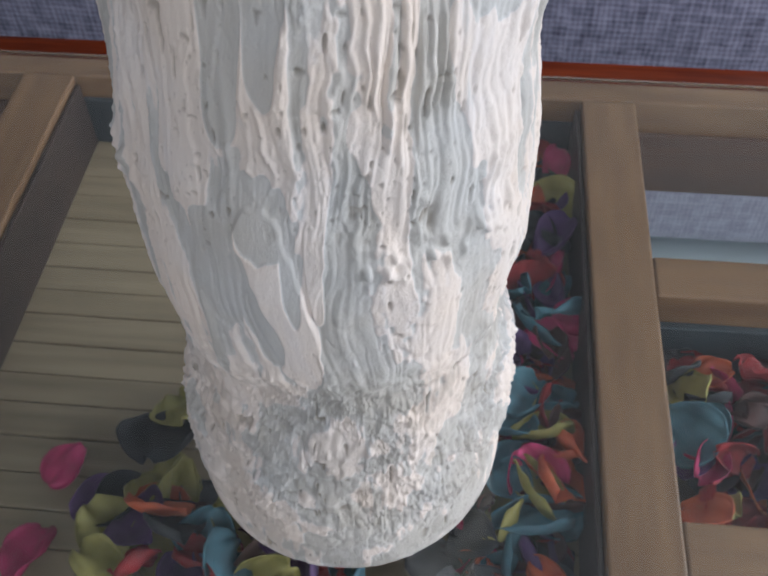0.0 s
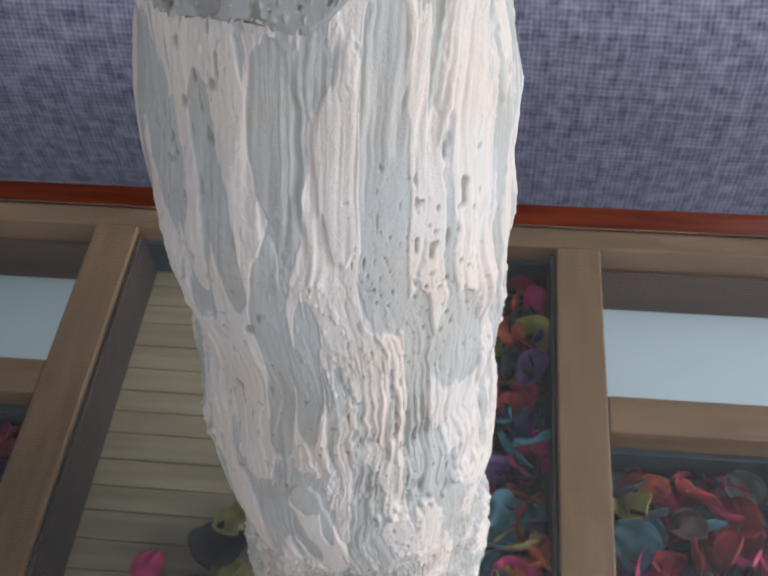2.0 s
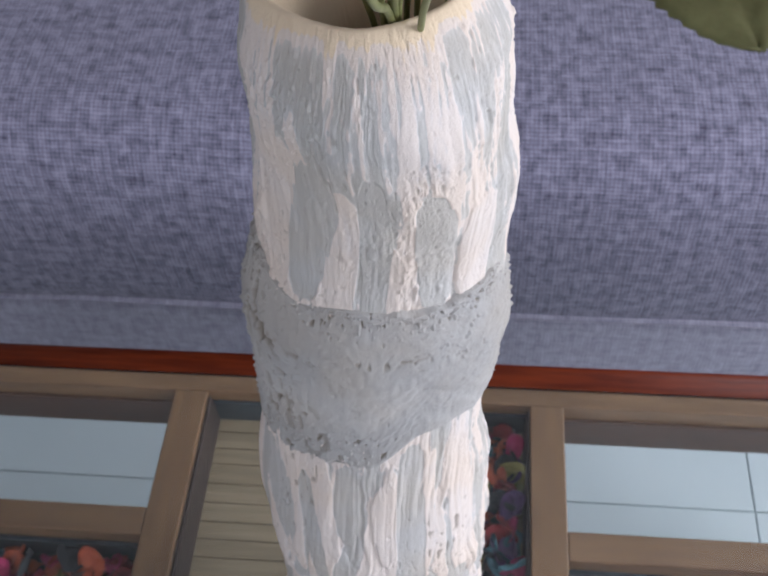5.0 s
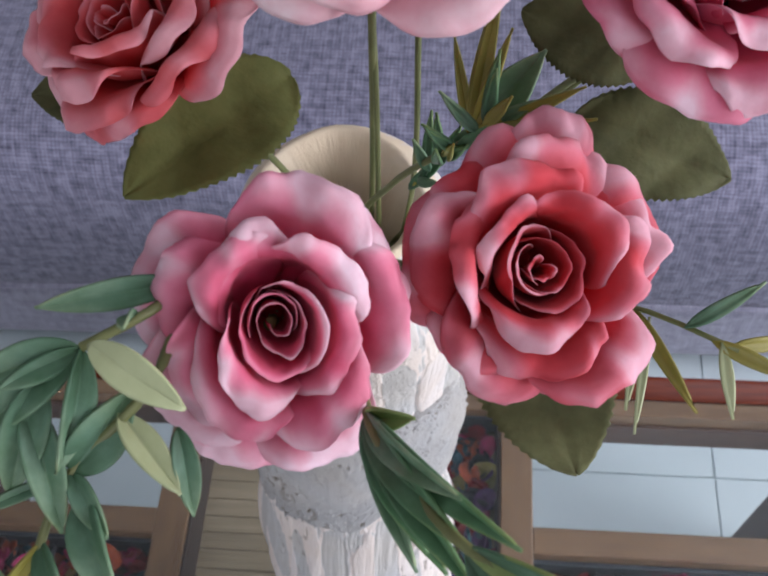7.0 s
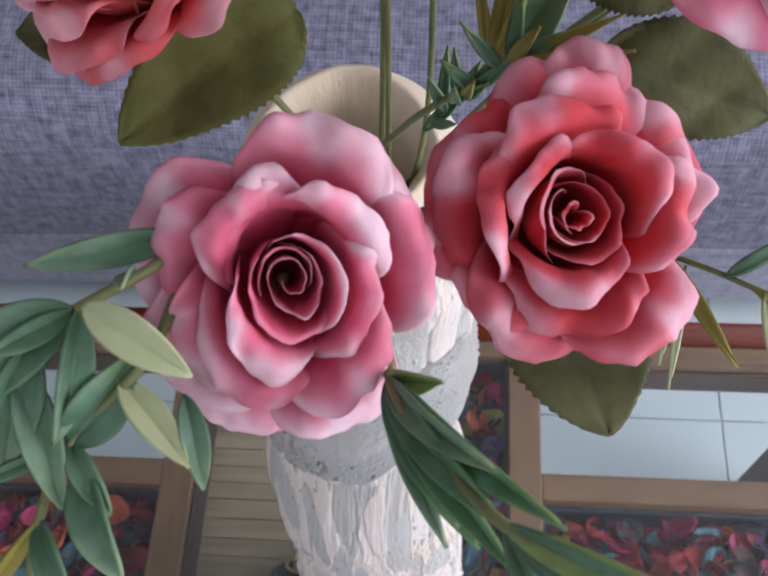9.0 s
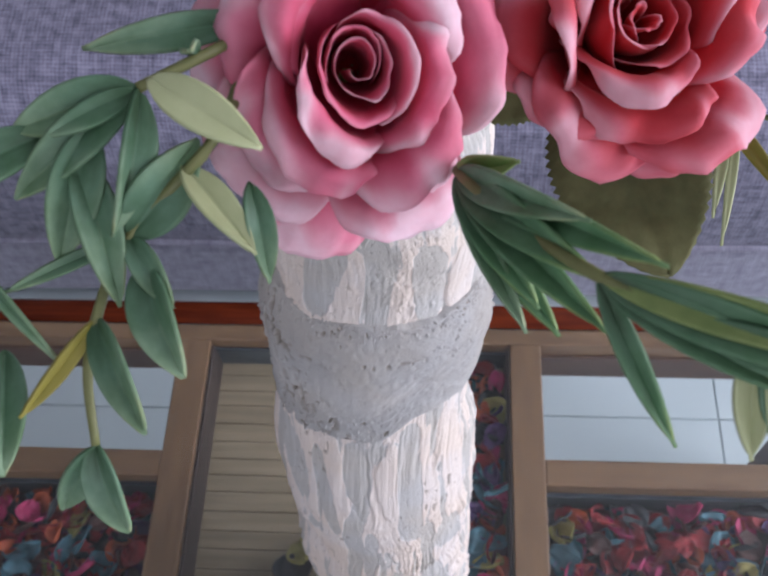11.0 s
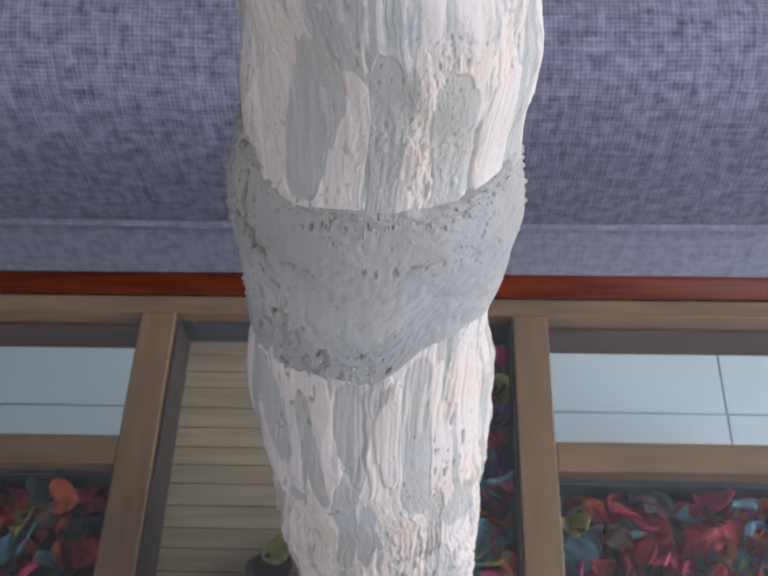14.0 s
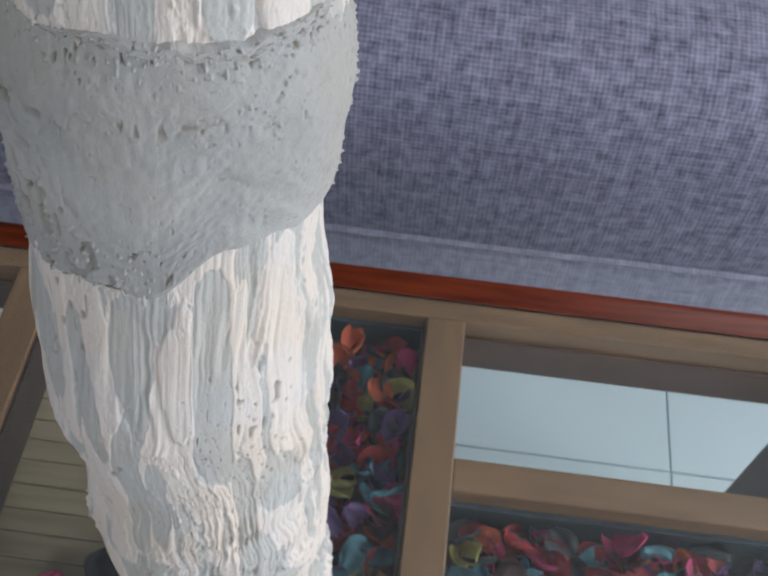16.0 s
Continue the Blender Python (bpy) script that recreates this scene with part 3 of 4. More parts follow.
def build_vase():
    vase = thing("vase", (0.023, 0.24, GLASS_TOP), "tall rough plastered vase, cream and grey brush strokes", "vase")
    NU, NV = 680, 1300
    even = np.arange(NU) / NU
    round_u = even - 0.55 / (2 * math.pi) * np.sin(2 * math.pi * even)  # closer rings of points at the front
    p = np.array(PROFILE)
    arc = np.concatenate([[0], np.cumsum(np.linalg.norm(np.diff(p, axis=0), axis=1))])
    s = np.linspace(0, arc[-1], NV)
    zc, rc = np.interp(s, arc, p[:, 0]), np.interp(s, arc, p[:, 1])
    k = np.ones(7) / 7
    zc[3:-3], rc[3:-3] = np.convolve(zc, k, "valid"), np.convolve(rc, k, "valid")
    zc = np.maximum(zc, GLASS_TOP)
    U, V = np.meshgrid(round_u, s / arc[-1])
    Z, R = np.repeat(zc[:, None], NU, 1), np.repeat(rc[:, None], NU, 1)
    warp = 0.022 * (vnoise(U, V, 7, 14, 1) - 0.5) + 0.010 * (vnoise(U, V, 20, 36, 2) - 0.5) + 0.003 * (vnoise(U, V, 70, 120, 50) - 0.5)
    W = U + warp
    low = 1 - step(Z, 0.575, 0.625)
    top = step(Z, 0.93, 0.96)
    mid = 1 - low - top * (1 - low)
    ridge = np.abs(vnoise(W, V, 46, 11, 3) - 0.5) * 2
    ridge2 = vnoise(W, V, 120, 18, 4)
    ridge3 = vnoise(W, V, 230, 60, 5)
    lump = vnoise(U, V, 8, 16, 6) - 0.5
    lump2 = vnoise(U, V, 22, 44, 7) - 0.5
    where = step(vnoise(U, V, 13, 22, 8), 0.52, 0.70)
    grains = step(vnoise(U, V, 260, 420, 9), 0.68, 0.92) * where
    crumb = step(vnoise(U, V, 90, 150, 10), 0.74, 0.95) * where
    # trowelled flakes: broad planes that end in a step
    f1 = vnoise(U + 0.25 * V, V, 10, 30, 12) + 0.28 * vnoise(U - 0.4 * V, V, 30, 60, 13) + 0.06 * vnoise(U, V, 120, 200, 56)
    flake = np.floor(f1 * 5) / 5 + 0.2 * step(np.mod(f1 * 5, 1), 0.86, 1.0)
    rough = vnoise(U, V, 170, 300, 14) - 0.5
    tool = np.abs(vnoise(U + 1.1 * V, V, 24, 120, 51) - 0.5) * 2
    d = lump * 0.0050 + lump2 * 0.0030
    combed = 0.18 + 0.82 * step(vnoise(U, V, 11, 26, 54), 0.38, 0.62)
    plain = 0.25 + 0.75 * step(vnoise(U, V, 12, 24, 55), 0.45, 0.65)
    d += mid * combed * ((ridge - 0.4) * 0.0014 + (np.abs(ridge2 - 0.5) * 2 - 0.4) * 0.0012 + (ridge3 - 0.5) * 0.0008 + rough * 0.0004)
    d += top * plain * ((ridge2 - 0.5) * 0.0011 + (ridge3 - 0.5) * 0.0009 + (flake - 0.6) * 0.0014 + rough * 0.0005)
    d += low * ((flake - 0.6) * 0.0038 + (tool - 0.4) * 0.0012 + (ridge3 - 0.5) * 0.0006 + rough * 0.0008)
    # crumbs with sharp edges, hair scratches of the brush
    sand = step(vnoise(U, V, 430, 640, 91), 0.70, 0.80)
    coarse = step(vnoise(U, V, 260, 400, 92), 0.74, 0.84)
    sandy = np.clip(0.9 * low + 0.15 * mid + 0.35 * top, 0, 1) * step(vnoise(U, V, 17, 30, 93), 0.42, 0.62)
    d += sandy * (sand * 0.0007 + coarse * 0.0009)
    brushed = 0.15 + 0.85 * step(vnoise(U, V, 14, 20, 99), 0.45, 0.65)
    d += (1 - low) * brushed * (np.abs(vnoise(W, V, 330, 26, 94) - 0.5) * 0.0008 + (vnoise(W, V, 520, 44, 95) - 0.5) * 0.0004)
    slash = np.abs(vnoise(U + 0.55 * V, V, 26, 90, 96) - 0.5)
    d -= (low + 0.3 * mid) * (1 - step(slash, 0.0, 0.035)) * 0.0009
    d += (0.35 + 0.40 * low + 0.25 * top) * (grains * 0.0012 + crumb * 0.0018)
    # a crumbly ledge where the lowest coat begins
    ledge = np.exp(-((Z - 0.600 - 0.010 * (vnoise(U, V * 0, 9, 2, 15) - 0.5)) / 0.006) ** 2)
    d += ledge * (0.0004 + 0.0018 * crumb + 0.0012 * vnoise(U, V, 110, 300, 16))
    # a second line of crumbs higher up, and fine combing above it
    ledge2 = np.exp(-((Z - 0.655 - 0.016 * (vnoise(U, V * 0, 7, 2, 71) - 0.5)) / 0.006) ** 2) * step(vnoise(U, V * 0, 14, 2, 72), 0.3, 0.6)
    d += ledge2 * (0.0006 + 0.0026 * step(vnoise(U, V, 150, 240, 73), 0.45, 0.85))
    comb = step(Z, 0.645, 0.665) * (1 - step(Z, 0.735, 0.77)) * (0.3 + 0.7 * step(vnoise(U, V, 9, 20, 74), 0.35, 0.6))
    W2 = U + 2.2 * warp
    d += comb * (np.abs(vnoise(W2, V, 150, 16, 75) - 0.5) * 0.0028 + (vnoise(W2, V, 330, 24, 76) - 0.5) * 0.0011 - 0.0006)
    outer = step(s[:, None] * np.ones_like(U), 0.055, 0.075) * (1 - step(V, 0.735, 0.765))
    d *= 0.12 + 0.88 * outer
    # paint: streaks in the middle, broad strokes above, mottled below
    fray = 0.16 * vnoise(W, V, 200, 70, 52) + 0.10 * vnoise(U, V, 260, 320, 53) - 0.13
    streak = vnoise(W, V, 30, 12, 21) * 0.55 + vnoise(W, V, 84, 18, 22) * 0.5 + fray
    stroke = vnoise(W, V, 15, 16, 23) * 0.50 + vnoise(U, V, 64, 14, 24) * 0.38 + vnoise(U, V, 240, 40, 79) * 0.22 + fray - 0.07
    mottle = vnoise(W, V, 18, 34, 25) * 0.6 + vnoise(U, V, 60, 90, 26) * 0.45 + 0.05 + fray
    paint = mid * streak + top * stroke + low * mottle
    paint = np.clip((paint - 0.55) * 3.6 + 0.33, 0, 1)
    fringe = 0.34 * (vnoise(W, V, 200, 40, 61) - 0.5) + 0.24 * (vnoise(U, V, 50, 70, 62) - 0.5)
    cream, grey = strokes(CREAM_STROKES, U, Z, fringe), strokes(GREY_STROKES, U, Z, fringe)
    thin = 0.75 + 0.25 * step(vnoise(W, V, 150, 30, 63), 0.35, 0.6)
    paint = paint * (1 - cream * thin) + 0.12 * cream * thin
    paint = paint * (1 - grey * thin) + 0.72 * grey * thin
    smooth = strokes([FLAKE], U, Z, 0.4 * fringe)
    d = d * (1 - 0.8 * smooth) + 0.0012 * smooth
    d *= 1 - 0.5 * np.maximum(cream, grey) * (1 - low)
    d += (0.5 - step(paint, 0.28, 0.48)) * 0.0005 * (1 - low * 0.5) * (1 - 0.7 * top)
    inside = step(V, 0.755, 0.775)
    paint = paint * (1 - inside) - 0.6 * inside
    R = R - inside * (1 - step(V, 0.85, 0.95)) * (0.0065 * (vnoise(U, V * 0, 6, 2, 81) - 0.35) + 0.003 * (vnoise(U, V * 0, 17, 2, 82) - 0.5))
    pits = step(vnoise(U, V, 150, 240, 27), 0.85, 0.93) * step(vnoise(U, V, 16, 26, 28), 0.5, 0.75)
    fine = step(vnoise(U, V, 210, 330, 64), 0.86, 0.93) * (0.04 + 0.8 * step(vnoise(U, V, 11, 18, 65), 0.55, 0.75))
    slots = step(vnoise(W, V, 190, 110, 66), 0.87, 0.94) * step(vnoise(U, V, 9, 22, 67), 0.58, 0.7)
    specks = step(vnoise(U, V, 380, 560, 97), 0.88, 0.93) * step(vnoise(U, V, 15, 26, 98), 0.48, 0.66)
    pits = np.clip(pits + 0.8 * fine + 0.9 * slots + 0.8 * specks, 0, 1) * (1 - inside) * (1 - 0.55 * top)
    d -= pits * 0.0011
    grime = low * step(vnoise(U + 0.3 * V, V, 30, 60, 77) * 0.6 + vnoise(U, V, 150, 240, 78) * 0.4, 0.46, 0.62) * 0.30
    # pits get shade painted in besides their relief; grime is real dirt
    pit_shade_grime = np.clip(pits * 0.62 + (ledge + ledge2) * crumb * 0.25 + grime, 0, 0.75)
    part("body", ring_mesh("body", Z, R + d, U, PLASTER, paint, pit_shade_grime), vase)

    # the grey band round the upper third
    nv = 260
    q = np.linspace(0, 1, nv)[:, None] * np.ones((1, NU))
    u = np.ones((nv, 1)) * round_u[None, :]
    turn = np.mod(u + 0.5, 1)
    low_z = 0.851 + 0.020 * step(turn, 0.505, 0.58) * (1 - step(turn, 0.68, 0.95)) - 0.004 * np.exp(-((turn - 0.35) / 0.05) ** 2) + 0.004 * (vnoise(u, q * 0, 24, 2, 31) - 0.5)
    left_side = np.exp(-((turn - 0.25) / 0.10) ** 2)
    top_z = 0.944 + 0.005 * (vnoise(u, q * 0, 9, 2, 32) - 0.5) + 0.002 * (vnoise(u, q * 0, 60, 2, 41) - 0.5) + 0.009 * left_side
    h = np.clip((q - 0.10) / 0.72, 0, 1)
    z = low_z + (top_z - low_z) * h
    body_r = np.interp(z, [0.85, 0.90, 0.95, 0.976], [0.0554, 0.0545, 0.0520, 0.0516])
    # fullest a third below the top, then a sloping shoulder
    bulge = 0.0034 + 0.0032 * np.exp(-((h - 0.66) / 0.30) ** 2) + 0.0016 * left_side * step(h, 0.4, 0.8) - 0.0022 * step(h, 0.80, 1.0)
    bulge = bulge * step(q, 0.0, 0.12) * (1 - step(q, 0.82, 0.98)) - 0.003 * (1 - step(q, 0, 0.05)) - 0.009 * step(q, 0.93, 1.0)
    z = z + 0.004 * step(q, 0.82, 1.0)
    g = step(vnoise(u, q, 16, 6, 33), 0.5, 0.72)
    rough = (vnoise(u + 0.12 * q, q, 9, 4, 34) - 0.5) * 0.0030 + (vnoise(u + 0.2 * q, q, 34, 12, 35) - 0.5) * 0.0014 + (vnoise(u, q, 140, 40, 39) - 0.5) * 0.0005
    # overlapping trowel marks that end in a thin crumbly edge
    sweepy = vnoise(u + 0.10 * q, q, 7, 7, 42) + 0.10 * vnoise(u, q, 60, 40, 43)
    rough += (np.floor(sweepy * 6) / 6 + step(np.mod(sweepy * 6, 1), 0.85, 1.0) / 6 - 0.5) * 0.0015
    seam = np.exp(-((h - 0.72 - 0.10 * (vnoise(u, q * 0, 8, 2, 44) - 0.5)) / 0.025) ** 2) * step(vnoise(u, q * 0, 13, 2, 45), 0.4, 0.6)
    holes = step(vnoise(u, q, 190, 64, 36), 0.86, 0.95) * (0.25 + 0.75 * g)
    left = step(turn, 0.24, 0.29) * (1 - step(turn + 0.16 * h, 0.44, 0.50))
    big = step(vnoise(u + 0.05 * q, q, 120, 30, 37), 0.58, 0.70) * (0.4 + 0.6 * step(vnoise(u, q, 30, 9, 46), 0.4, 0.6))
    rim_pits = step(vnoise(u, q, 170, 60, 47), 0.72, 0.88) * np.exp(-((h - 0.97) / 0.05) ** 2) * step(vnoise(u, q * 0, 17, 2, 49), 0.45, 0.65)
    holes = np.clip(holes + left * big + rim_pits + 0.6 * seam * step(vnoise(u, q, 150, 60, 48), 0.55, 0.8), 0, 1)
    grit = step(vnoise(u, q, 220, 80, 38), 0.78, 0.92) * np.clip(g + left + step(q, 0.70, 0.80), 0, 1)
    r = body_r + bulge + rough * step(q, 0, 0.1) - holes * 0.0017 - left * big * 0.0010 + 0.0012 * grit
    paint = np.clip(0.5 + (vnoise(u, q, 7, 5, 40) - 0.5) * 1.2, 0, 1)
    # the band's holes are also darkened in colour, as shade inside them
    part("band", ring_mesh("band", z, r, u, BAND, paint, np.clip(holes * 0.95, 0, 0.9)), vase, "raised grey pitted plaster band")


# ---- flowers ----
def frame_of(normal):
    """Columns: right, up the face, and out of it."""
    n = Vector(normal).normalized()
    a = Vector((0, 0, 1)).cross(n).normalized()
    return Matrix((a, n.cross(a), n)).transposed()


# petals from the heart outwards: count, half angle, line from base to rim as (radius, height), flap, core
ROSE_LAYERS = [(1, 172, [(0.10, -0.50), (0.125, -0.25), (0.13, 0.00), (0.135, 0.03)], 0.0, 0.9),
               (2, 128, [(0.11, -0.50), (0.19, -0.22), (0.205, 0.04), (0.225, 0.07)], 0.1, 0.8),
               (2, 112, [(0.11, -0.50), (0.27, -0.22), (0.31, 0.09), (0.35, 0.13)], 0.25, 0.65),
               (3, 76, [(0.12, -0.50), (0.37, -0.26), (0.43, 0.15), (0.48, 0.22), (0.58, 0.19)], 0.9, 0.4),
               (4, 62, [(0.12, -0.52), (0.44, -0.34), (0.57, 0.03), (0.66, 0.13), (0.78, 0.07)], 0.9, 0.15),
               (5, 53, [(0.12, -0.55), (0.50, -0.42), (0.74, -0.12), (0.88, -0.04), (0.98, -0.13)], 0.5, 0.0),
               (5, 52, [(0.12, -0.60), (0.50, -0.52), (0.82, -0.32), (1.00, -0.28), (1.12, -0.40)], 0.4, 0.0)]
TIGHT_LAYERS = [(2, 105, [(0.03, -0.50), (0.06, -0.25), (0.085, 0.06), (0.11, 0.09)], 0.2, 0.85)] + ROSE_LAYERS[1:]


def petal_grid(rnd, half, line, flap, core, seed, n=25, m=33):
    """Points and colour of one cloth petal about the flower's axis, pointing to +x."""
    t = np.linspace(0, 1, n)[:, None] * np.ones((1, m))
    w = np.linspace(-1, 1, m)[None, :] * np.ones((n, 1))
    ph = [rnd.uniform(0, 6.28) for _ in range(6)]
    tip, fold, side = rnd.uniform(-0.35, 0.35), rnd.uniform(-0.55, 0.55), rnd.choice((-1, 1))
    out = 1 - core
    # how far each line of the petal reaches: rounded shoulders, a blunt point, small nicks
    reach = 1 - 0.30 * np.abs(w) ** 3 - 0.10 * (1 - core) * w * w + 0.05 * np.exp(-((w - tip) / 0.16) ** 2)
    reach += 0.018 * np.sin(6 * w + ph[0]) + 0.010 * np.sin(15 * w + ph[1])
    p = spline(line, 80)
    arc = np.concatenate([[0], np.cumsum(np.linalg.norm(np.diff(p, axis=0), axis=1))])
    at = np.clip(t * reach, 0, 1.05) * arc[-1]
    rr, zz = np.interp(at, arc, p[:, 0]), np.interp(at, arc, p[:, 1])
    edge = np.clip((t - 0.68) / 0.32, 0, 1)
    # the rim folds back, more on one half than on the other
    lobe = np.clip(0.55 + 0.6 * np.sin(2.2 * w * side + ph[2]), 0, 1.2)
    turn = flap * lobe * edge
    rr = rr + 0.085 * np.sin(np.minimum(turn, 1.0) * 2.4) * (turn > 0)
    zz = zz - 0.10 * (1 - np.cos(np.minimum(turn, 1.1) * 2.2)) * 0.6
    # a crisp lengthwise crease, cupping and ruffles
    crease = np.sqrt((w - fold) ** 2 + 0.0012)
    zz = zz + out * t * (0.22 * (0.55 - crease) - 0.06 * w * w)
    rr = rr - core * 0.02 * crease * t + 0.05 * w * side * t * (0.4 + 0.6 * core)
    zz = zz + (0.045 * np.sin(5.2 * w + ph[3]) + 0.028 * np.sin(11 * w + ph[4])) * edge * (0.35 + 0.65 * out)
    lump = np.array([[noise.noise((1.5 * b + ph[0], 2.2 * a, seed)) + 0.5 * noise.noise((3.6 * b + ph[1], 4.0 * a, seed + 3)) for b in w[0]] for a in t[:, 0]])
    fine = np.array([[noise.noise((7 * b + ph[2], 5 * a, seed + 8)) for b in w[0]] for a in t[:, 0]])
    rr = rr + (0.060 * lump + 0.020 * fine) * t * (0.45 + 0.55 * out)
    zz = zz + (0.075 * lump + 0.026 * fine) * t * t * (0.3 + 0.7 * out)
    wide = radians(half) * (0.40 + 0.60 * np.clip(t / 0.5, 0, 1) ** 0.8) * np.sqrt(np.clip(1 - (np.clip(t - 0.5, 0, 1) / 0.78) ** 2.4, 0.02, 1)) ** out
    an = wide * w + 0.05 * np.sin(4 * t + ph[5])
    grid = np.stack([rr * np.cos(an), rr * np.sin(an), zz], axis=2)
    # tone: deep at the base and in the core, pale where the rim turns over, blotched, with a darker hair line at the
    # very rim; the pale streak by the crease is a painted highlight
    rim = np.clip(np.maximum((t - 0.93) / 0.07, (np.abs(w) - 0.93) / 0.07), 0, 1)
    pale = np.exp(-((w - fold - 0.18) / 0.13) ** 2) * np.clip(t * 1.6 - 0.5, 0, 1) * out
    tone = 0.06 + 0.44 * t ** 1.2 * (0.75 + 0.25 * out) + 0.46 * np.clip(turn * 2.0, 0, 1) * t + 0.34 * pale + 0.26 * lump * t + 0.17 * out * t
    tone = tone * (1 - 0.42 * core * (1 - edge)) - 0.16 * rim * out + 0.42 * core * np.clip((t - 0.90) / 0.08, 0, 1)
    return grid, np.clip(tone, 0, 1)


def rose(centre, normal, radius, material, label, root, twist=0.0, seed=1, stem_bow=(0, 0, 0), stretch=(1.0, 1.0), layers=ROSE_LAYERS, extra=()):
    rnd = random.Random(seed)
    c = Vector(centre)
    m3 = frame_of(normal)
    top = thing("rose", root, label, "flower", "roses in the vase")
    R = radius
    shift = Vector((rnd.uniform(-0.05, 0.05), rnd.uniform(-0.05, 0.05)))
    jobs = []
    for li, (count, half, line, flap, core) in enumerate(layers):
        off = twist + rnd.uniform(0, 6.28)
        jobs += [(li, off + 2 * math.pi * (k + rnd.uniform(-0.2, 0.2)) / count, half, line, flap, core) for k in range(count)]
    jobs += [(len(layers), radians(turn), half, line, 0.5, 0.0) for turn, half, line in extra]
    for k, (li, phi, half, line, flap, core) in enumerate(jobs):
        grid, tone = petal_grid(rnd, half * rnd.uniform(0.9, 1.1), line, flap * rnd.uniform(0.4, 1.2), core, seed * 10 + li * 7 + k)
        size = rnd.uniform(0.88, 1.10) if li > 2 else 1.0
        lift = rnd.uniform(-0.08, 0.08) * (li > 1)
        lean = Euler((rnd.uniform(-0.10, 0.10), rnd.uniform(-0.12, 0.12), 0)) if li > 1 else Euler((0.06, 0.05, 0))
        turned = np.array(Matrix.Rotation(phi, 3, "Z") @ lean.to_matrix())
        pts = grid.reshape(-1, 3) @ turned.T * (size, size, 1) + (shift.x * (li < 4), shift.y * (li < 4), lift)
        world = (np.array(m3) @ (pts * (R * stretch[0], R * stretch[1], R)).T).T + np.array(c)
        part("petal", sheet("petal", world.reshape(grid.shape), material, 0.00018, np.clip(tone * rnd.uniform(0.85, 1.18), 0, 1)), top)
    # small disc in the deepest tone, added to close the hole in the middle
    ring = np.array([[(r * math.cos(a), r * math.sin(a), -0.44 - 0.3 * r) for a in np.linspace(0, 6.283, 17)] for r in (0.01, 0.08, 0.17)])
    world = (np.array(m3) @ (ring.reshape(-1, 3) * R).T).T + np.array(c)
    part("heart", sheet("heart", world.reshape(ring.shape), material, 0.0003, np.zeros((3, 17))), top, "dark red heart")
    back = c + m3 @ Vector((0, 0, -0.58 * R))
    mid = (back + Vector(root)) / 2 + Vector(stem_bow)
    part("stem", tube("stem", [back + m3 @ Vector((0, 0, 0.05 * R)), back, mid, Vector(root), Vector(root) + Vector((-0.002, 0.006, -0.08))], 0.0013, 0.0010, STEM, 22), top, "thin green stem")
    # calyx
    for k in range(5):
        an = 2 * math.pi * k / 5
        b = back + m3 @ Vector((0.05 * R * math.cos(an), 0.05 * R * math.sin(an), 0.12 * R))
        e = back + m3 @ Vector((0.42 * R * math.cos(an), 0.42 * R * math.sin(an), -0.02 * R))
        leaf(b, e, m3 @ Vector((0, 0, -1)), 0.0055, GREEN, top, name="sepal")
    return top


def leaf(base, tip, normal, width, material, parent, fold=0.12, curl=0.10, serr=0, name="leaf", blunt=0.0, label="", n=23, m=15):
    """A leaf from base to tip; curl bends it, fold raises its halves, serr is the number of teeth along a side."""
    b, t = Vector(base), Vector(tip)
    L = (t - b).length
    d = (t - b) / L
    nn = Vector(normal)
    nn = (nn - d * nn.dot(d)).normalized()
    side = d.cross(nn)
    if serr:
        n, m = serr * 3 + 1, 13
    grid = np.zeros((n, m, 3))
    al = np.zeros((n, m))
    for i in range(n):
        s = i / (n - 1)
        w0 = math.sin(math.pi * min(1, s ** (0.72 + 0.25 * blunt))) ** (0.85 - 0.4 * blunt) if 0 < s < 1 else 0.0
        w0 = max(w0, 0.06 if s < 0.5 else 0.015)
        if serr:
            w0 *= 1 + (0.050 if i % 2 else -0.020)
        for j in range(m):
            w = -1 + 2 * j / (m - 1)
            q = b + d * (L * s) + side * (width / 2 * w0 * w * (1.0 if serr else 0.78))
            vein = 0.03 * abs(math.sin(w * 1.5 + s * 9)) * width if serr else 0
            q += nn * (fold * width * abs(w) * w0 - curl * L * (4 * (s - 0.5) ** 2 - 1) * 0.5 + vein + 0.02 * width * math.sin(s * 7 + w * 2))
            grid[i, j] = q
            rib = max(0.0, 1 - abs(w) / 0.12) + 0.6 * max(0.0, 1 - abs(math.sin(13 * s - 5 * abs(w))) / 0.3) * (1 - abs(w))
            grid[i, j] -= np.array(nn) * (0.012 * width * rib)
            al[i, j] = 0.72 * s + 0.20 * abs(w) ** 3 + 0.13 * rib + 0.12 * noise.noise((6 * s, 4 * w, 40 * b.x + 31 * t.z))
    me = sheet(name, grid, material, 0.0007, np.clip(al, 0, 1))
    return part(name, me, parent, label)


MOUTH = (0.044, 0.300, 1.035)
# outer petals that hang down in front, and that stand up behind
LOW_LINE = [(0.12, -0.60), (0.55, -0.58), (0.88, -0.58), (1.10, -0.70), (1.24, -0.88)]
HIGH_LINE = [(0.12, -0.60), (0.55, -0.50), (0.86, -0.36), (1.03, -0.30), (1.14, -0.34)]


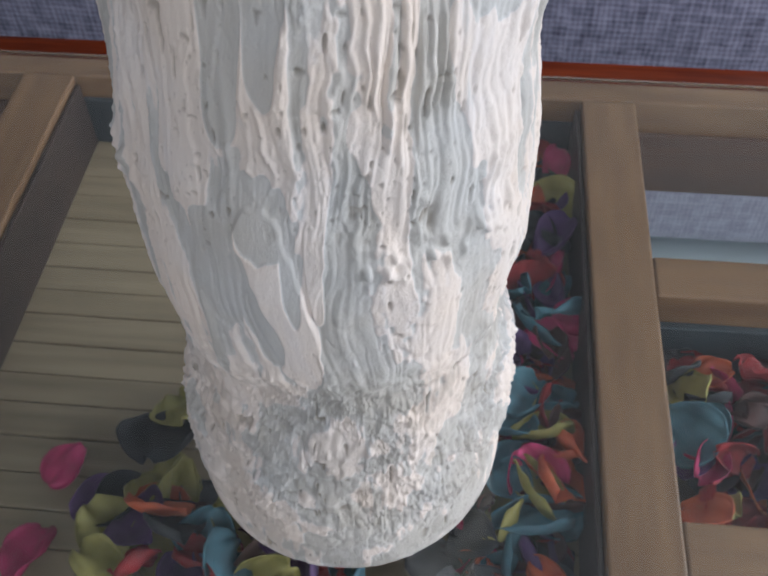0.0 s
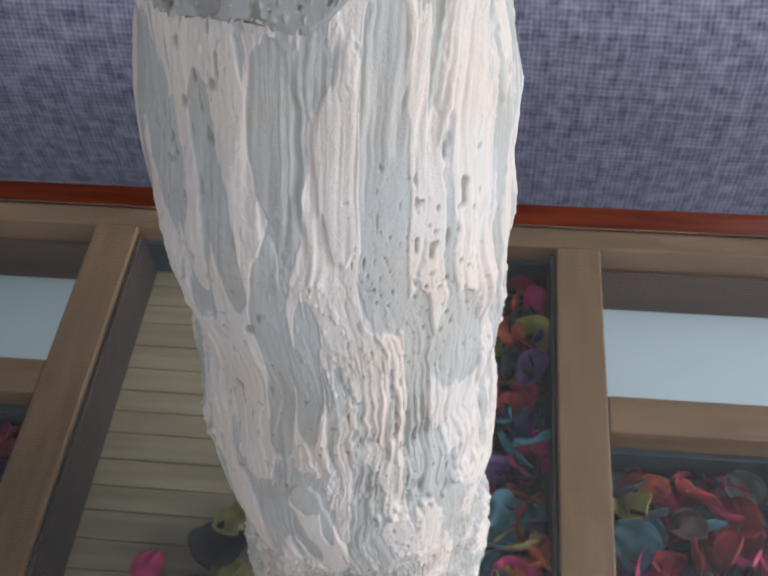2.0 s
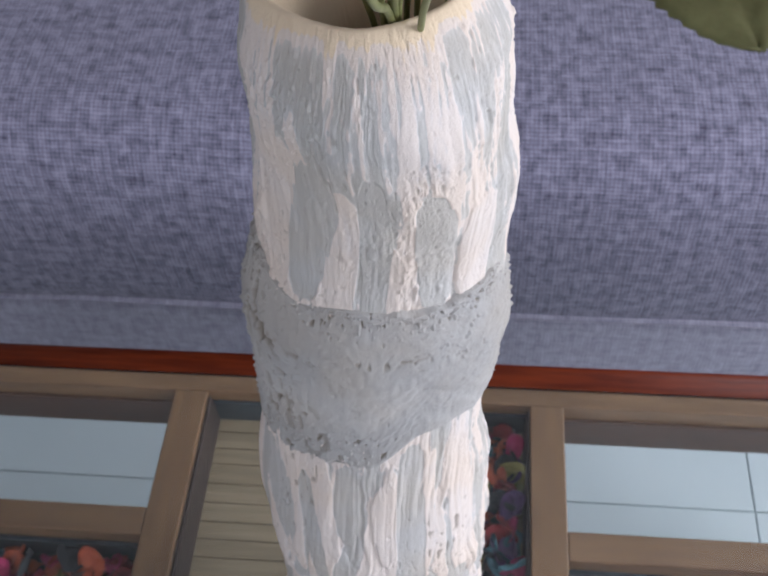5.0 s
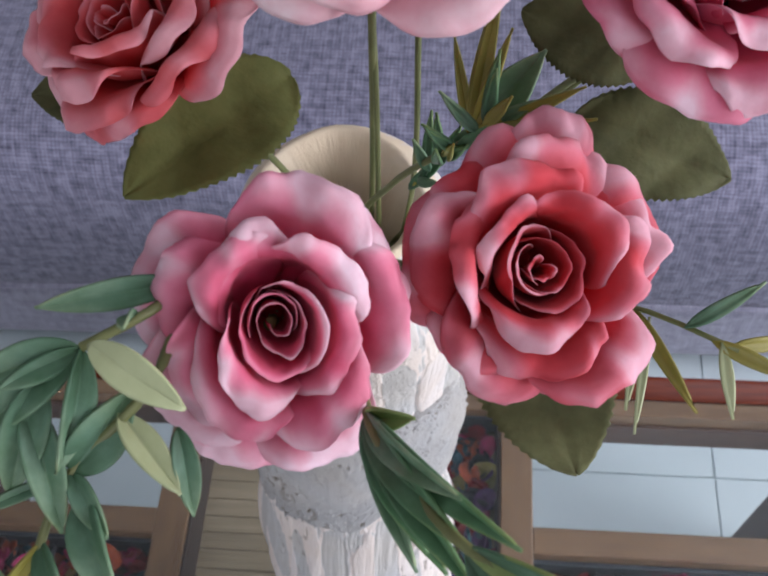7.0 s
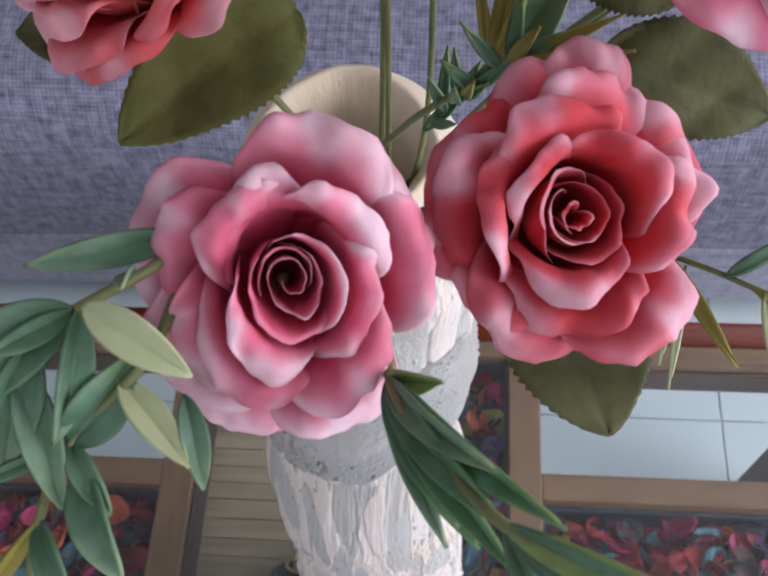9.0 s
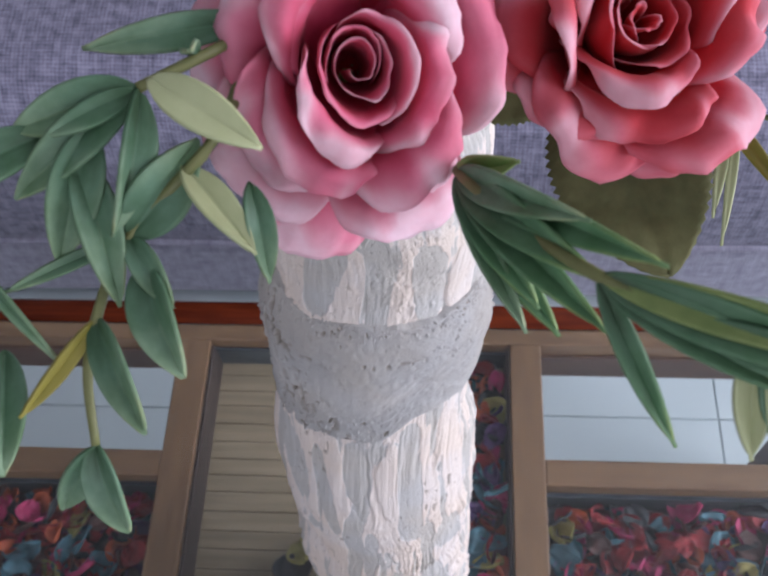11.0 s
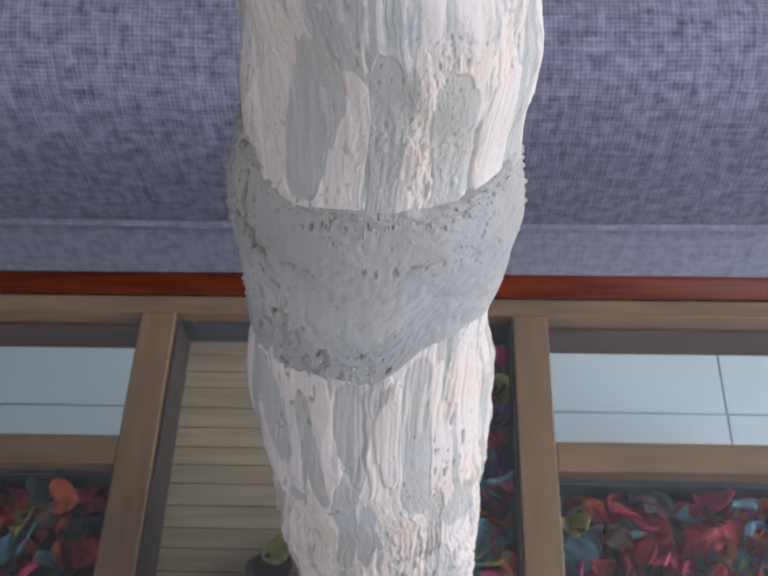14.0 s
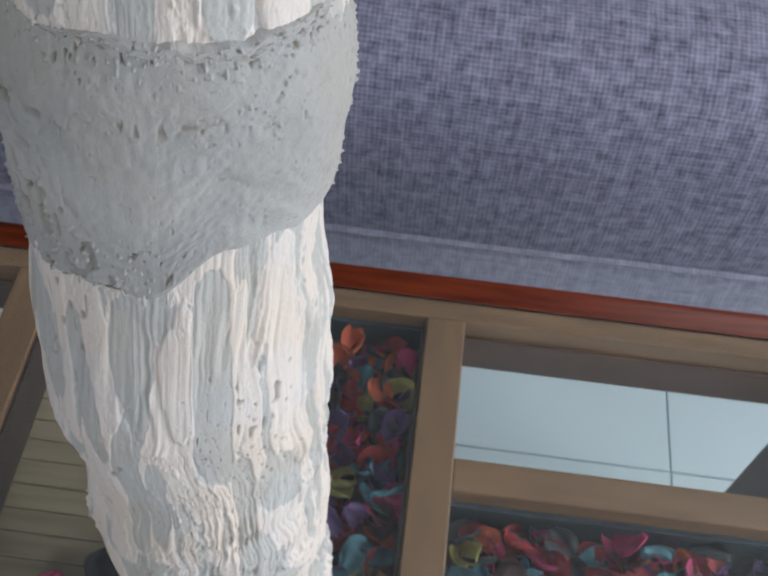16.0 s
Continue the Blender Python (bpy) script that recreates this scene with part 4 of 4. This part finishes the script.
def build_flowers():
    rose((0.0487, 0.1585, 1.2300), (0.22, -0.60, 0.76), 0.0252, PINK, "pink artificial rose with a dark centre, facing outwards", (MOUTH[0] - 0.004, MOUTH[1] - 0.006, MOUTH[2]), 0.4, 5, (0, 0.005, 0.02), (0.95, 1.12), extra=((-122, 46, LOW_LINE),))
    rose((0.1015, 0.1810, 1.2180), (0.30, -0.45, 0.84), 0.0278, CORAL, "coral red artificial rose with paler petal rims", (MOUTH[0] + 0.006, MOUTH[1] - 0.006, MOUTH[2]), 1.3, 8, (-0.014, 0.0, 0.0), layers=TIGHT_LAYERS, extra=((100, 44, HIGH_LINE), (55, 36, HIGH_LINE)))
    r3 = rose((0.0025, 0.2355, 1.2385), (-0.36, -0.25, 0.88), 0.0275, SALMON, "coral pink artificial rose above an olive leaf", (MOUTH[0] - 0.006, MOUTH[1] + 0.002, MOUTH[2]), 2.1, 15, (0.002, 0.0, 0.0), layers=TIGHT_LAYERS)
    rose((0.0640, 0.2290, 1.2840), (0.05, -0.42, 0.90), 0.0298, PALE, "pale pink artificial rose, the tallest of the bunch", (MOUTH[0], MOUTH[1] + 0.006, MOUTH[2]), 0.9, 21, (0, 0.006, 0.0))
    r5 = rose((0.1405, 0.2395, 1.2515), (0.25, -0.35, 0.90), 0.0285, PINK, "pink artificial rose with pale outer petals", (MOUTH[0] + 0.008, MOUTH[1] + 0.003, MOUTH[2]), 1.7, 33, (0, 0.004, 0.01))

    # olive rose leaves
    up = (-0.1, -0.5, 0.85)
    leaf((0.034, 0.260, 1.192), (-0.003, 0.213, 1.196), (0.2, -0.4, 0.9), 0.031, LIME_OLIVE, r3, 0.10, 0.12, 16, blunt=0.4, label="large serrated olive leaf")
    leaf((-0.004, 0.235, 1.208), (-0.024, 0.229, 1.216), (0.2, -0.4, 0.9), 0.018, OLIVE, r3, 0.1, 0.1, 12, blunt=0.3, label="serrated olive leaf")
    spray2 = thing("rose_leaf_spray", MOUTH, "olive serrated rose leaves on a thin stem", "leaf spray", "foliage in the vase")
    part("stem", tube("stem", [(0.046, 0.302, 0.96), MOUTH, (0.046, 0.266, 1.092), (0.056, 0.236, 1.130), (0.074, 0.214, 1.158), (0.100, 0.205, 1.178)], 0.0012, 0.0010, STEM), spray2)
    leaf((0.097, 0.198, 1.186), (0.1130, 0.155, 1.168), up, 0.034, OLIVE, spray2, 0.05, 0.06, 16, blunt=0.5)
    leaf((0.098, 0.206, 1.180), (0.119, 0.222, 1.196), up, 0.026, OLIVE, spray2, 0.08, 0.08, 14, blunt=0.4)
    leaf((0.090, 0.205, 1.178), (0.062, 0.196, 1.178), up, 0.020, OLIVE, spray2, 0.08, 0.08, 12, blunt=0.3)
    spray5 = thing("rose_leaf_spray", MOUTH, "dark olive serrated leaves behind the pink rose", "leaf spray", "foliage in the vase")
    part("stem", tube("stem", [(0.048, 0.303, 0.96), (MOUTH[0] + 0.004, MOUTH[1], MOUTH[2]), (0.095, 0.285, 1.13), (0.125, 0.262, 1.205)], 0.0012, 0.0010, STEM), spray5)
    leaf((0.132, 0.252, 1.208), (0.0975, 0.266, 1.211), up, 0.026, OLIVE, spray5, 0.10, 0.08, 16, blunt=0.4)
    leaf((0.112, 0.246, 1.192), (0.155, 0.236, 1.180), up, 0.028, OLIVE, spray5, 0.10, 0.08, 16, blunt=0.4)

    # drooping branch of oval leaves
    br = thing("leaf_branch", MOUTH, "drooping artificial branch of oval green leaves", "foliage", "foliage in the vase")
    part("stem", tube("stem", [(0.042, 0.300, 0.96), (0.043, 0.298, 1.04), (0.044, 0.263, 1.091), (0.044, 0.225, 1.125), (0.036, 0.195, 1.185), (0.030, 0.185, 1.215), (0.0264, 0.1611, 1.2332), (0.0132, 0.1506, 1.2341)], 0.0014, 0.0010, STEM, 26), br)
    part("stem", tube("stem", [(0.029, 0.172, 1.226), (0.0257, 0.1467, 1.2275), (0.0103, 0.1324, 1.2176), (0.0047, 0.1204, 1.2104), (0.0036, 0.1114, 1.2060), (0.0046, 0.1020, 1.1990)], 0.0012, 0.0008, STEM, 26), br)
    A = Vector((0.0132, 0.1506, 1.2341))
    B = Vector((0.0103, 0.1324, 1.2176))
    n0 = (0.1, -0.6, 0.75)
    rl = random.Random(31)
    for base, tip, w, mtl, nor in (
            ((0.0301, 0.1657, 1.2344), (0.0030, 0.1580, 1.2355), 0.009, GREEN, n0), ((0.0160, 0.1500, 1.2370), (0.0345, 0.1399, 1.2320), 0.011, PALE_LEAF, (0.5, -0.6, 0.7)),
            ((0.0221, 0.1577, 1.2344), (0.0240, 0.1500, 1.2430), 0.006, GREEN, n0),
            (A, (-0.0074, 0.1443, 1.2308), 0.014, GREEN, n0), (A, (0.0084, 0.1309, 1.2200), 0.011, GREEN, (0.4, -0.7, 0.5)), (A, (-0.0085, 0.1367, 1.2223), 0.013, GREEN, n0),
            ((0.0053, 0.1453, 1.2308), (-0.0015, 0.1281, 1.2161), 0.014, GREEN, n0), ((0.0026, 0.1428, 1.2275), (0.0089, 0.1221, 1.2117), 0.010, GREEN, n0), ((-0.0021, 0.1448, 1.2297), (-0.0240, 0.1371, 1.2233), 0.014, GREEN, n0),
            (B, (0.0221, 0.1462, 1.2264), 0.014, GREEN, n0), ((0.0197, 0.1416, 1.2248), (0.0326, 0.1284, 1.2187), 0.009, PALE_LEAF, (0.6, -0.5, 0.6)), ((0.0307, 0.1404, 1.2223), (0.0342, 0.1263, 1.2131), 0.008, GREEN, n0),
            (B, (0.0186, 0.1211, 1.2131), 0.008, GREEN, n0), ((0.0131, 0.1285, 1.2153), (0.0202, 0.1116, 1.2062), 0.013, GREEN, n0), (B, (-0.0107, 0.1233, 1.2138), 0.005, GREEN, n0),
            ((0.0047, 0.1204, 1.2104), (0.0150, 0.1019, 1.2050), 0.012, GREEN, n0), ((0.0047, 0.1204, 1.2104), (-0.0069, 0.1043, 1.2050), 0.005, YELLOW, n0), ((-0.0214, 0.1332, 1.2191), (-0.0005, 0.1127, 1.2076), 0.004, GREEN, n0),
            ((0.0046, 0.1020, 1.1990), (0.0076, 0.0916, 1.1827), 0.011, GREEN, n0), ((0.0046, 0.1020, 1.1990), (-0.0043, 0.0946, 1.1857), 0.010, GREEN, n0), ((-0.0113, 0.1156, 1.2071), (-0.0102, 0.0960, 1.1990), 0.011, GREEN, n0)):
        j = Vector((rl.uniform(-0.45, 0.45), rl.uniform(-0.3, 0.3), rl.uniform(-0.3, 0.3)))
        leaf(base, tip, Vector(nor) + j, w * rl.uniform(0.74, 0.94), mtl, br, rl.uniform(0.10, 0.24), rl.uniform(0.02, 0.16), blunt=rl.uniform(0.25, 0.5))

    # blade bunch that leans forward
    bl = thing("blade_leaf_bunch", MOUTH, "bunch of narrow green blades turning yellow at the tips", "foliage", "foliage in the vase")
    K = Vector((0.0660, 0.1476, 1.2158))
    N2 = Vector((0.0857, 0.1179, 1.2312))
    part("stem", tube("stem", [(0.046, 0.300, 0.96), (0.044, 0.297, 1.045), (0.046, 0.262, 1.095), (0.054, 0.205, 1.165), K, (0.0757, 0.1318, 1.2232), N2, (0.1131, 0.1025, 1.2309)], 0.0013, 0.0010, STEM, 30), bl)
    for base, tip, w, mtl, curl in (
            (K, (0.0827, 0.1188, 1.2098), 0.0085, BLADE, 0.10), (K, (0.0867, 0.1169, 1.2309), 0.0085, BLADE, 0.10), (K, (0.0945, 0.1163, 1.2366), 0.0075, BLADE, 0.09), (K, (0.0791, 0.1213, 1.2144), 0.0080, BLADE, 0.12),
            (K, (0.0758, 0.1435, 1.2244), 0.0060, LIME, 0.14), (K, (0.0879, 0.1125, 1.2237), 0.0080, BLADE, 0.10), (K, (0.0847, 0.1248, 1.2350), 0.0070, GREEN, 0.12), (K, (0.0772, 0.1184, 1.2115), 0.0060, GREEN, 0.13),
            (N2, (0.1285, 0.0980, 1.2345), 0.0085, BLADE, 0.05), (N2, (0.1222, 0.0980, 1.2283), 0.0085, BLADE, 0.05), (N2, (0.0987, 0.0990, 1.2129), 0.0045, BLADE, 0.12), (N2, (0.1312, 0.0990, 1.2382), 0.0070, LIME, 0.05),
            ((0.1060, 0.1071, 1.2309), (0.1086, 0.0962, 1.2157), 0.0060, PALE_LEAF, 0.06), ((0.1024, 0.1080, 1.2319), (0.1402, 0.0926, 1.2300), 0.0080, LIME, 0.05), ((0.1077, 0.1061, 1.2309), (0.1131, 0.0954, 1.2165), 0.0045, GREEN, 0.06),
            ((0.0969, 0.1106, 1.2319), (0.1348, 0.0949, 1.2337), 0.0075, BLADE, 0.05)):
        leaf(base, tip, (-0.2, -0.65, 0.7), w * 1.1, mtl, bl, 0.24, curl)

    # fine yellow-green grass and buds
    gr = thing("grass_spray", MOUTH, "yellow-green artificial grass blades rising from the mouth", "foliage", "foliage in the vase")
    G = Vector((0.0850, 0.2360, 1.1950))
    part("stem", tube("stem", [(0.044, 0.301, 0.96), (0.040, 0.296, 1.06), (0.060, 0.262, 1.140), G], 0.0014, 0.0010, STEM), gr)
    rnd = random.Random(12)
    for base, tip, w, mtl in ((G, (0.0912, 0.2523, 1.2355), 0.0055, YELLOW), (G, (0.0890, 0.2500, 1.2280), 0.0060, YELLOW), (G, (0.0940, 0.2450, 1.2250), 0.0045, YELLOW), (G, (0.1108, 0.2275, 1.2240), 0.0050, YELLOW),
                              (G, (0.1126, 0.2168, 1.2250), 0.0065, YELLOW), (G, (0.1030, 0.2480, 1.2150), 0.0150, GREEN), (G, (0.0800, 0.2480, 1.2200), 0.0040, YELLOW)):
        leaf(base, tip, (-0.1, -0.6, 0.8), w, mtl, gr, 0.15, 0.05)
    for k in range(22):
        b = Vector((0.046, 0.280, 1.090)).lerp(G, 0.5 + 0.6 * rnd.random())
        leaf(b, b + Vector((rnd.uniform(-0.010, 0.014), rnd.uniform(-0.012, 0.012), rnd.uniform(0.010, 0.024))), (-0.1, -0.7, 0.7), 0.0042, rnd.choice((BLADE, BLADE, GREEN, YELLOW)), gr, 0.2, 0.06, n=9, m=5)
    for x in (0.058, 0.070):
        part("stem", tube("stem", [(0.046, 0.300, 1.0), (x - 0.006, 0.285, 1.10), (x, 0.262, 1.20), (x + 0.001, 0.250, 1.27)], 0.0011, 0.0009, STEM), gr)
    bud = thing("bud_twig", MOUTH, "thin twig with small yellow-green buds", "foliage", "foliage in the vase")
    part("stem", tube("stem", [(0.048, 0.302, 0.96), (0.046, 0.298, 1.04), (0.047, 0.266, 1.092), (0.060, 0.238, 1.132), (0.098, 0.212, 1.160), (0.128, 0.200, 1.172), (0.152, 0.185, 1.178)], 0.0011, 0.0007, STEM, 22), bud)
    for base, tip, w, mtl in (((0.128, 0.200, 1.172), (0.142, 0.171, 1.171), 0.005, YELLOW), ((0.130, 0.198, 1.173), (0.127, 0.176, 1.160), 0.004, PALE_LEAF), ((0.132, 0.196, 1.174), (0.130, 0.172, 1.154), 0.003, PALE_LEAF),
                              ((0.140, 0.192, 1.176), (0.158, 0.200, 1.186), 0.005, GREEN), ((0.146, 0.188, 1.177), (0.166, 0.178, 1.176), 0.005, YELLOW), ((0.150, 0.186, 1.178), (0.170, 0.192, 1.172), 0.005, YELLOW), ((0.148, 0.187, 1.178), (0.152, 0.172, 1.166), 0.004, PALE_LEAF)):
        leaf(base, tip, (-0.1, -0.6, 0.8), w, mtl, bud, 0.2, 0.06, n=9, m=5)


# ---- potpourri ----
def petal_shapes():
    """Curled dried petals, about 25 mm, lying flat on their base."""
    out = []
    rnd = random.Random(77)
    for k in range(7):
        n, m = 13, 13
        grid = np.zeros((n, m, 3))
        cup, twist, roll = rnd.uniform(0.25, 0.75), rnd.uniform(-0.6, 0.6), rnd.uniform(-0.3, 0.9)
        L, W = rnd.uniform(0.024, 0.034), rnd.uniform(0.017, 0.027)
        for i in range(n):
            s = i / (n - 1)
            w0 = math.sin(math.pi * (0.08 + 0.86 * s ** 0.8)) ** 0.7
            for j in range(m):
                w = -1 + 2 * j / (m - 1)
                a = w * (0.8 + 1.6 * cup)
                x = W / 2 * w0 * math.sin(a) / (0.8 + 1.6 * cup) * 1.7
                z = W / 2 * w0 * (1 - math.cos(a)) * 0.75 + 0.25 * L * roll * s * s + 0.0016 * math.sin(5 * w + 4 * s + k) + 0.0032 * noise.noise((1.9 * w + k, 2.3 * s, k * 3.7)) + 0.0014 * noise.noise((5 * w, 5 * s, k + 0.5))
                y = L * (s - 0.5)
                grid[i, j] = (x + twist * z * 0.5, y, z)
        out.append(grid)
    return out


def build_potpourri():
    shapes = petal_shapes()
    meshes = {}
    rnd = random.Random(5)
    count = [0]
    def put(x, y, z, colour, size=1.0, tilt=0.5, k=None, yaw=None):
        k = rnd.randrange(len(shapes)) if k is None else k
        if (k, colour) not in meshes:
            meshes[k, colour] = sheet("petal", shapes[k], DYED[colour], 0.0003)
        ob = new("dried_petal", meshes[k, colour])
        e = Euler((rnd.uniform(-tilt, tilt), rnd.uniform(-tilt, tilt), rnd.uniform(0, 6.28) if yaw is None else yaw))
        ob.matrix_basis = Matrix.LocRotScale((x, y, z), e, (size, size, size))
        tagged(ob, f"curled dried petal dyed {colour}, in the potpourri tray", "petal", "potpourri")
        count[0] += 1
    def fill(x0, x1, y0, y1, n, names, z0=0.441, z1=0.456):
        placed = []
        for k in range(n):
            for _ in range(12):
                x, y = rnd.uniform(x0 + 0.012, x1 - 0.012), rnd.uniform(y0 + 0.012, y1 - 0.012)
                if all((x - a) ** 2 + (y - b) ** 2 > 0.0105 ** 2 for a, b in placed):
                    break
            placed.append((x, y))
            put(x, y, z0 + (z1 - z0) * rnd.random() * min(1, k / (0.4 * n)), rnd.choice(names), rnd.uniform(0.75, 1.05), 0.85)
    names = ["magenta"] * 5 + ["red"] * 4 + ["brown"] * 4 + ["orange"] * 3 + ["purple"] * 3 + ["teal"] * 3 + ["black"] * 4 + ["yellow"] * 2
    dark = ["black", "black", "purple", "purple", "red", "brown", "orange", "teal", "teal", "magenta", "yellow", "red"]
    fill(0.165, 0.44, 0.212, 0.331, 92, names, 0.436, 0.452)
    fill(-0.48, -0.211, 0.212, 0.331, 84, names)
    fill(0.045, 0.129, 0.16, 0.475, 66, dark)
    fill(0.092, 0.130, 0.12, 0.475, 34, dark + ["teal", "yellow"])
    fill(-0.09, 0.05, 0.13, 0.235, 40, dark + ["yellow", "yellow"])
    # the crowded lower layer
    for name, x0, x1, y0, y1, n in (("right", 0.165, 0.46, 0.212, 0.326, 190), ("left", -0.50, -0.211, 0.212, 0.326, 240), ("middle", 0.05, 0.126, 0.12, 0.473, 170)):
        verts, faces, mats = [], [], []
        keys = sorted(DYED)
        for _ in range(n):
            g = shapes[rnd.randrange(len(shapes))][::2, ::2].reshape(-1, 3) * rnd.uniform(0.6, 0.95)
            r3 = np.array(Euler((rnd.uniform(-0.9, 0.9), rnd.uniform(-0.9, 0.9), rnd.uniform(0, 6.28))).to_matrix())
            o = np.array((rnd.uniform(x0 + 0.011, x1 - 0.011), rnd.uniform(y0 + 0.011, y1 - 0.011), rnd.uniform(0.433, 0.443)))
            k0 = len(verts)
            pts = (r3 @ g.T).T + o
            pts[:, 2] = np.maximum(pts[:, 2], 0.4285)
            verts += pts.tolist()
            c = keys.index(rnd.choice(["black", "black", "brown", "red", "red", "purple", "magenta", "orange", "teal"]))
            for i in range(6):
                for j in range(6):
                    faces.append((k0 + i * 7 + j, k0 + i * 7 + j + 1, k0 + i * 7 + j + 8, k0 + i * 7 + j + 7))
                    mats.append(c)
        me = mesh_of("potpourri", verts, faces, DYED[keys[0]])
        for key in keys[1:]:
            me.materials.append(DYED[key])
        me.polygons.foreach_set("material_index", mats)
        tagged(new("potpourri", me), "crowded dark dried petals filling the tray", "potpourri", kind="stuff")
    # single petals that lie on top beside the vase
    for x, y, c, size in (
            (-0.116, 0.236, "magenta", 0.75), (-0.063, 0.229, "yellow", 0.90), (-0.088, 0.203, "yellow", 1.00), (-0.060, 0.198, "yellow", 1.10),
            (-0.047, 0.210, "yellow", 0.90), (-0.083, 0.219, "black", 1.20), (-0.096, 0.218, "purple", 1.00), (-0.073, 0.253, "black", 1.20),
            (-0.069, 0.272, "yellow", 0.80), (-0.026, 0.197, "red", 1.00), (-0.120, 0.192, "magenta", 1.00), (-0.040, 0.220, "black", 1.00),
            (0.109, 0.262, "yellow", 0.90), (0.125, 0.256, "orange", 1.00), (0.105, 0.232, "yellow", 1.00), (0.104, 0.216, "teal", 1.10),
            (0.100, 0.281, "teal", 1.00), (0.118, 0.386, "purple", 1.10), (0.123, 0.331, "magenta", 0.80), (0.103, 0.415, "orange", 0.90)):
        put(x, y, 0.434 if x < 0.04 else 0.455, c, size, 0.5)


build_room()
build_sofa()
build_table()
build_vase()
build_flowers()
build_potpourri()
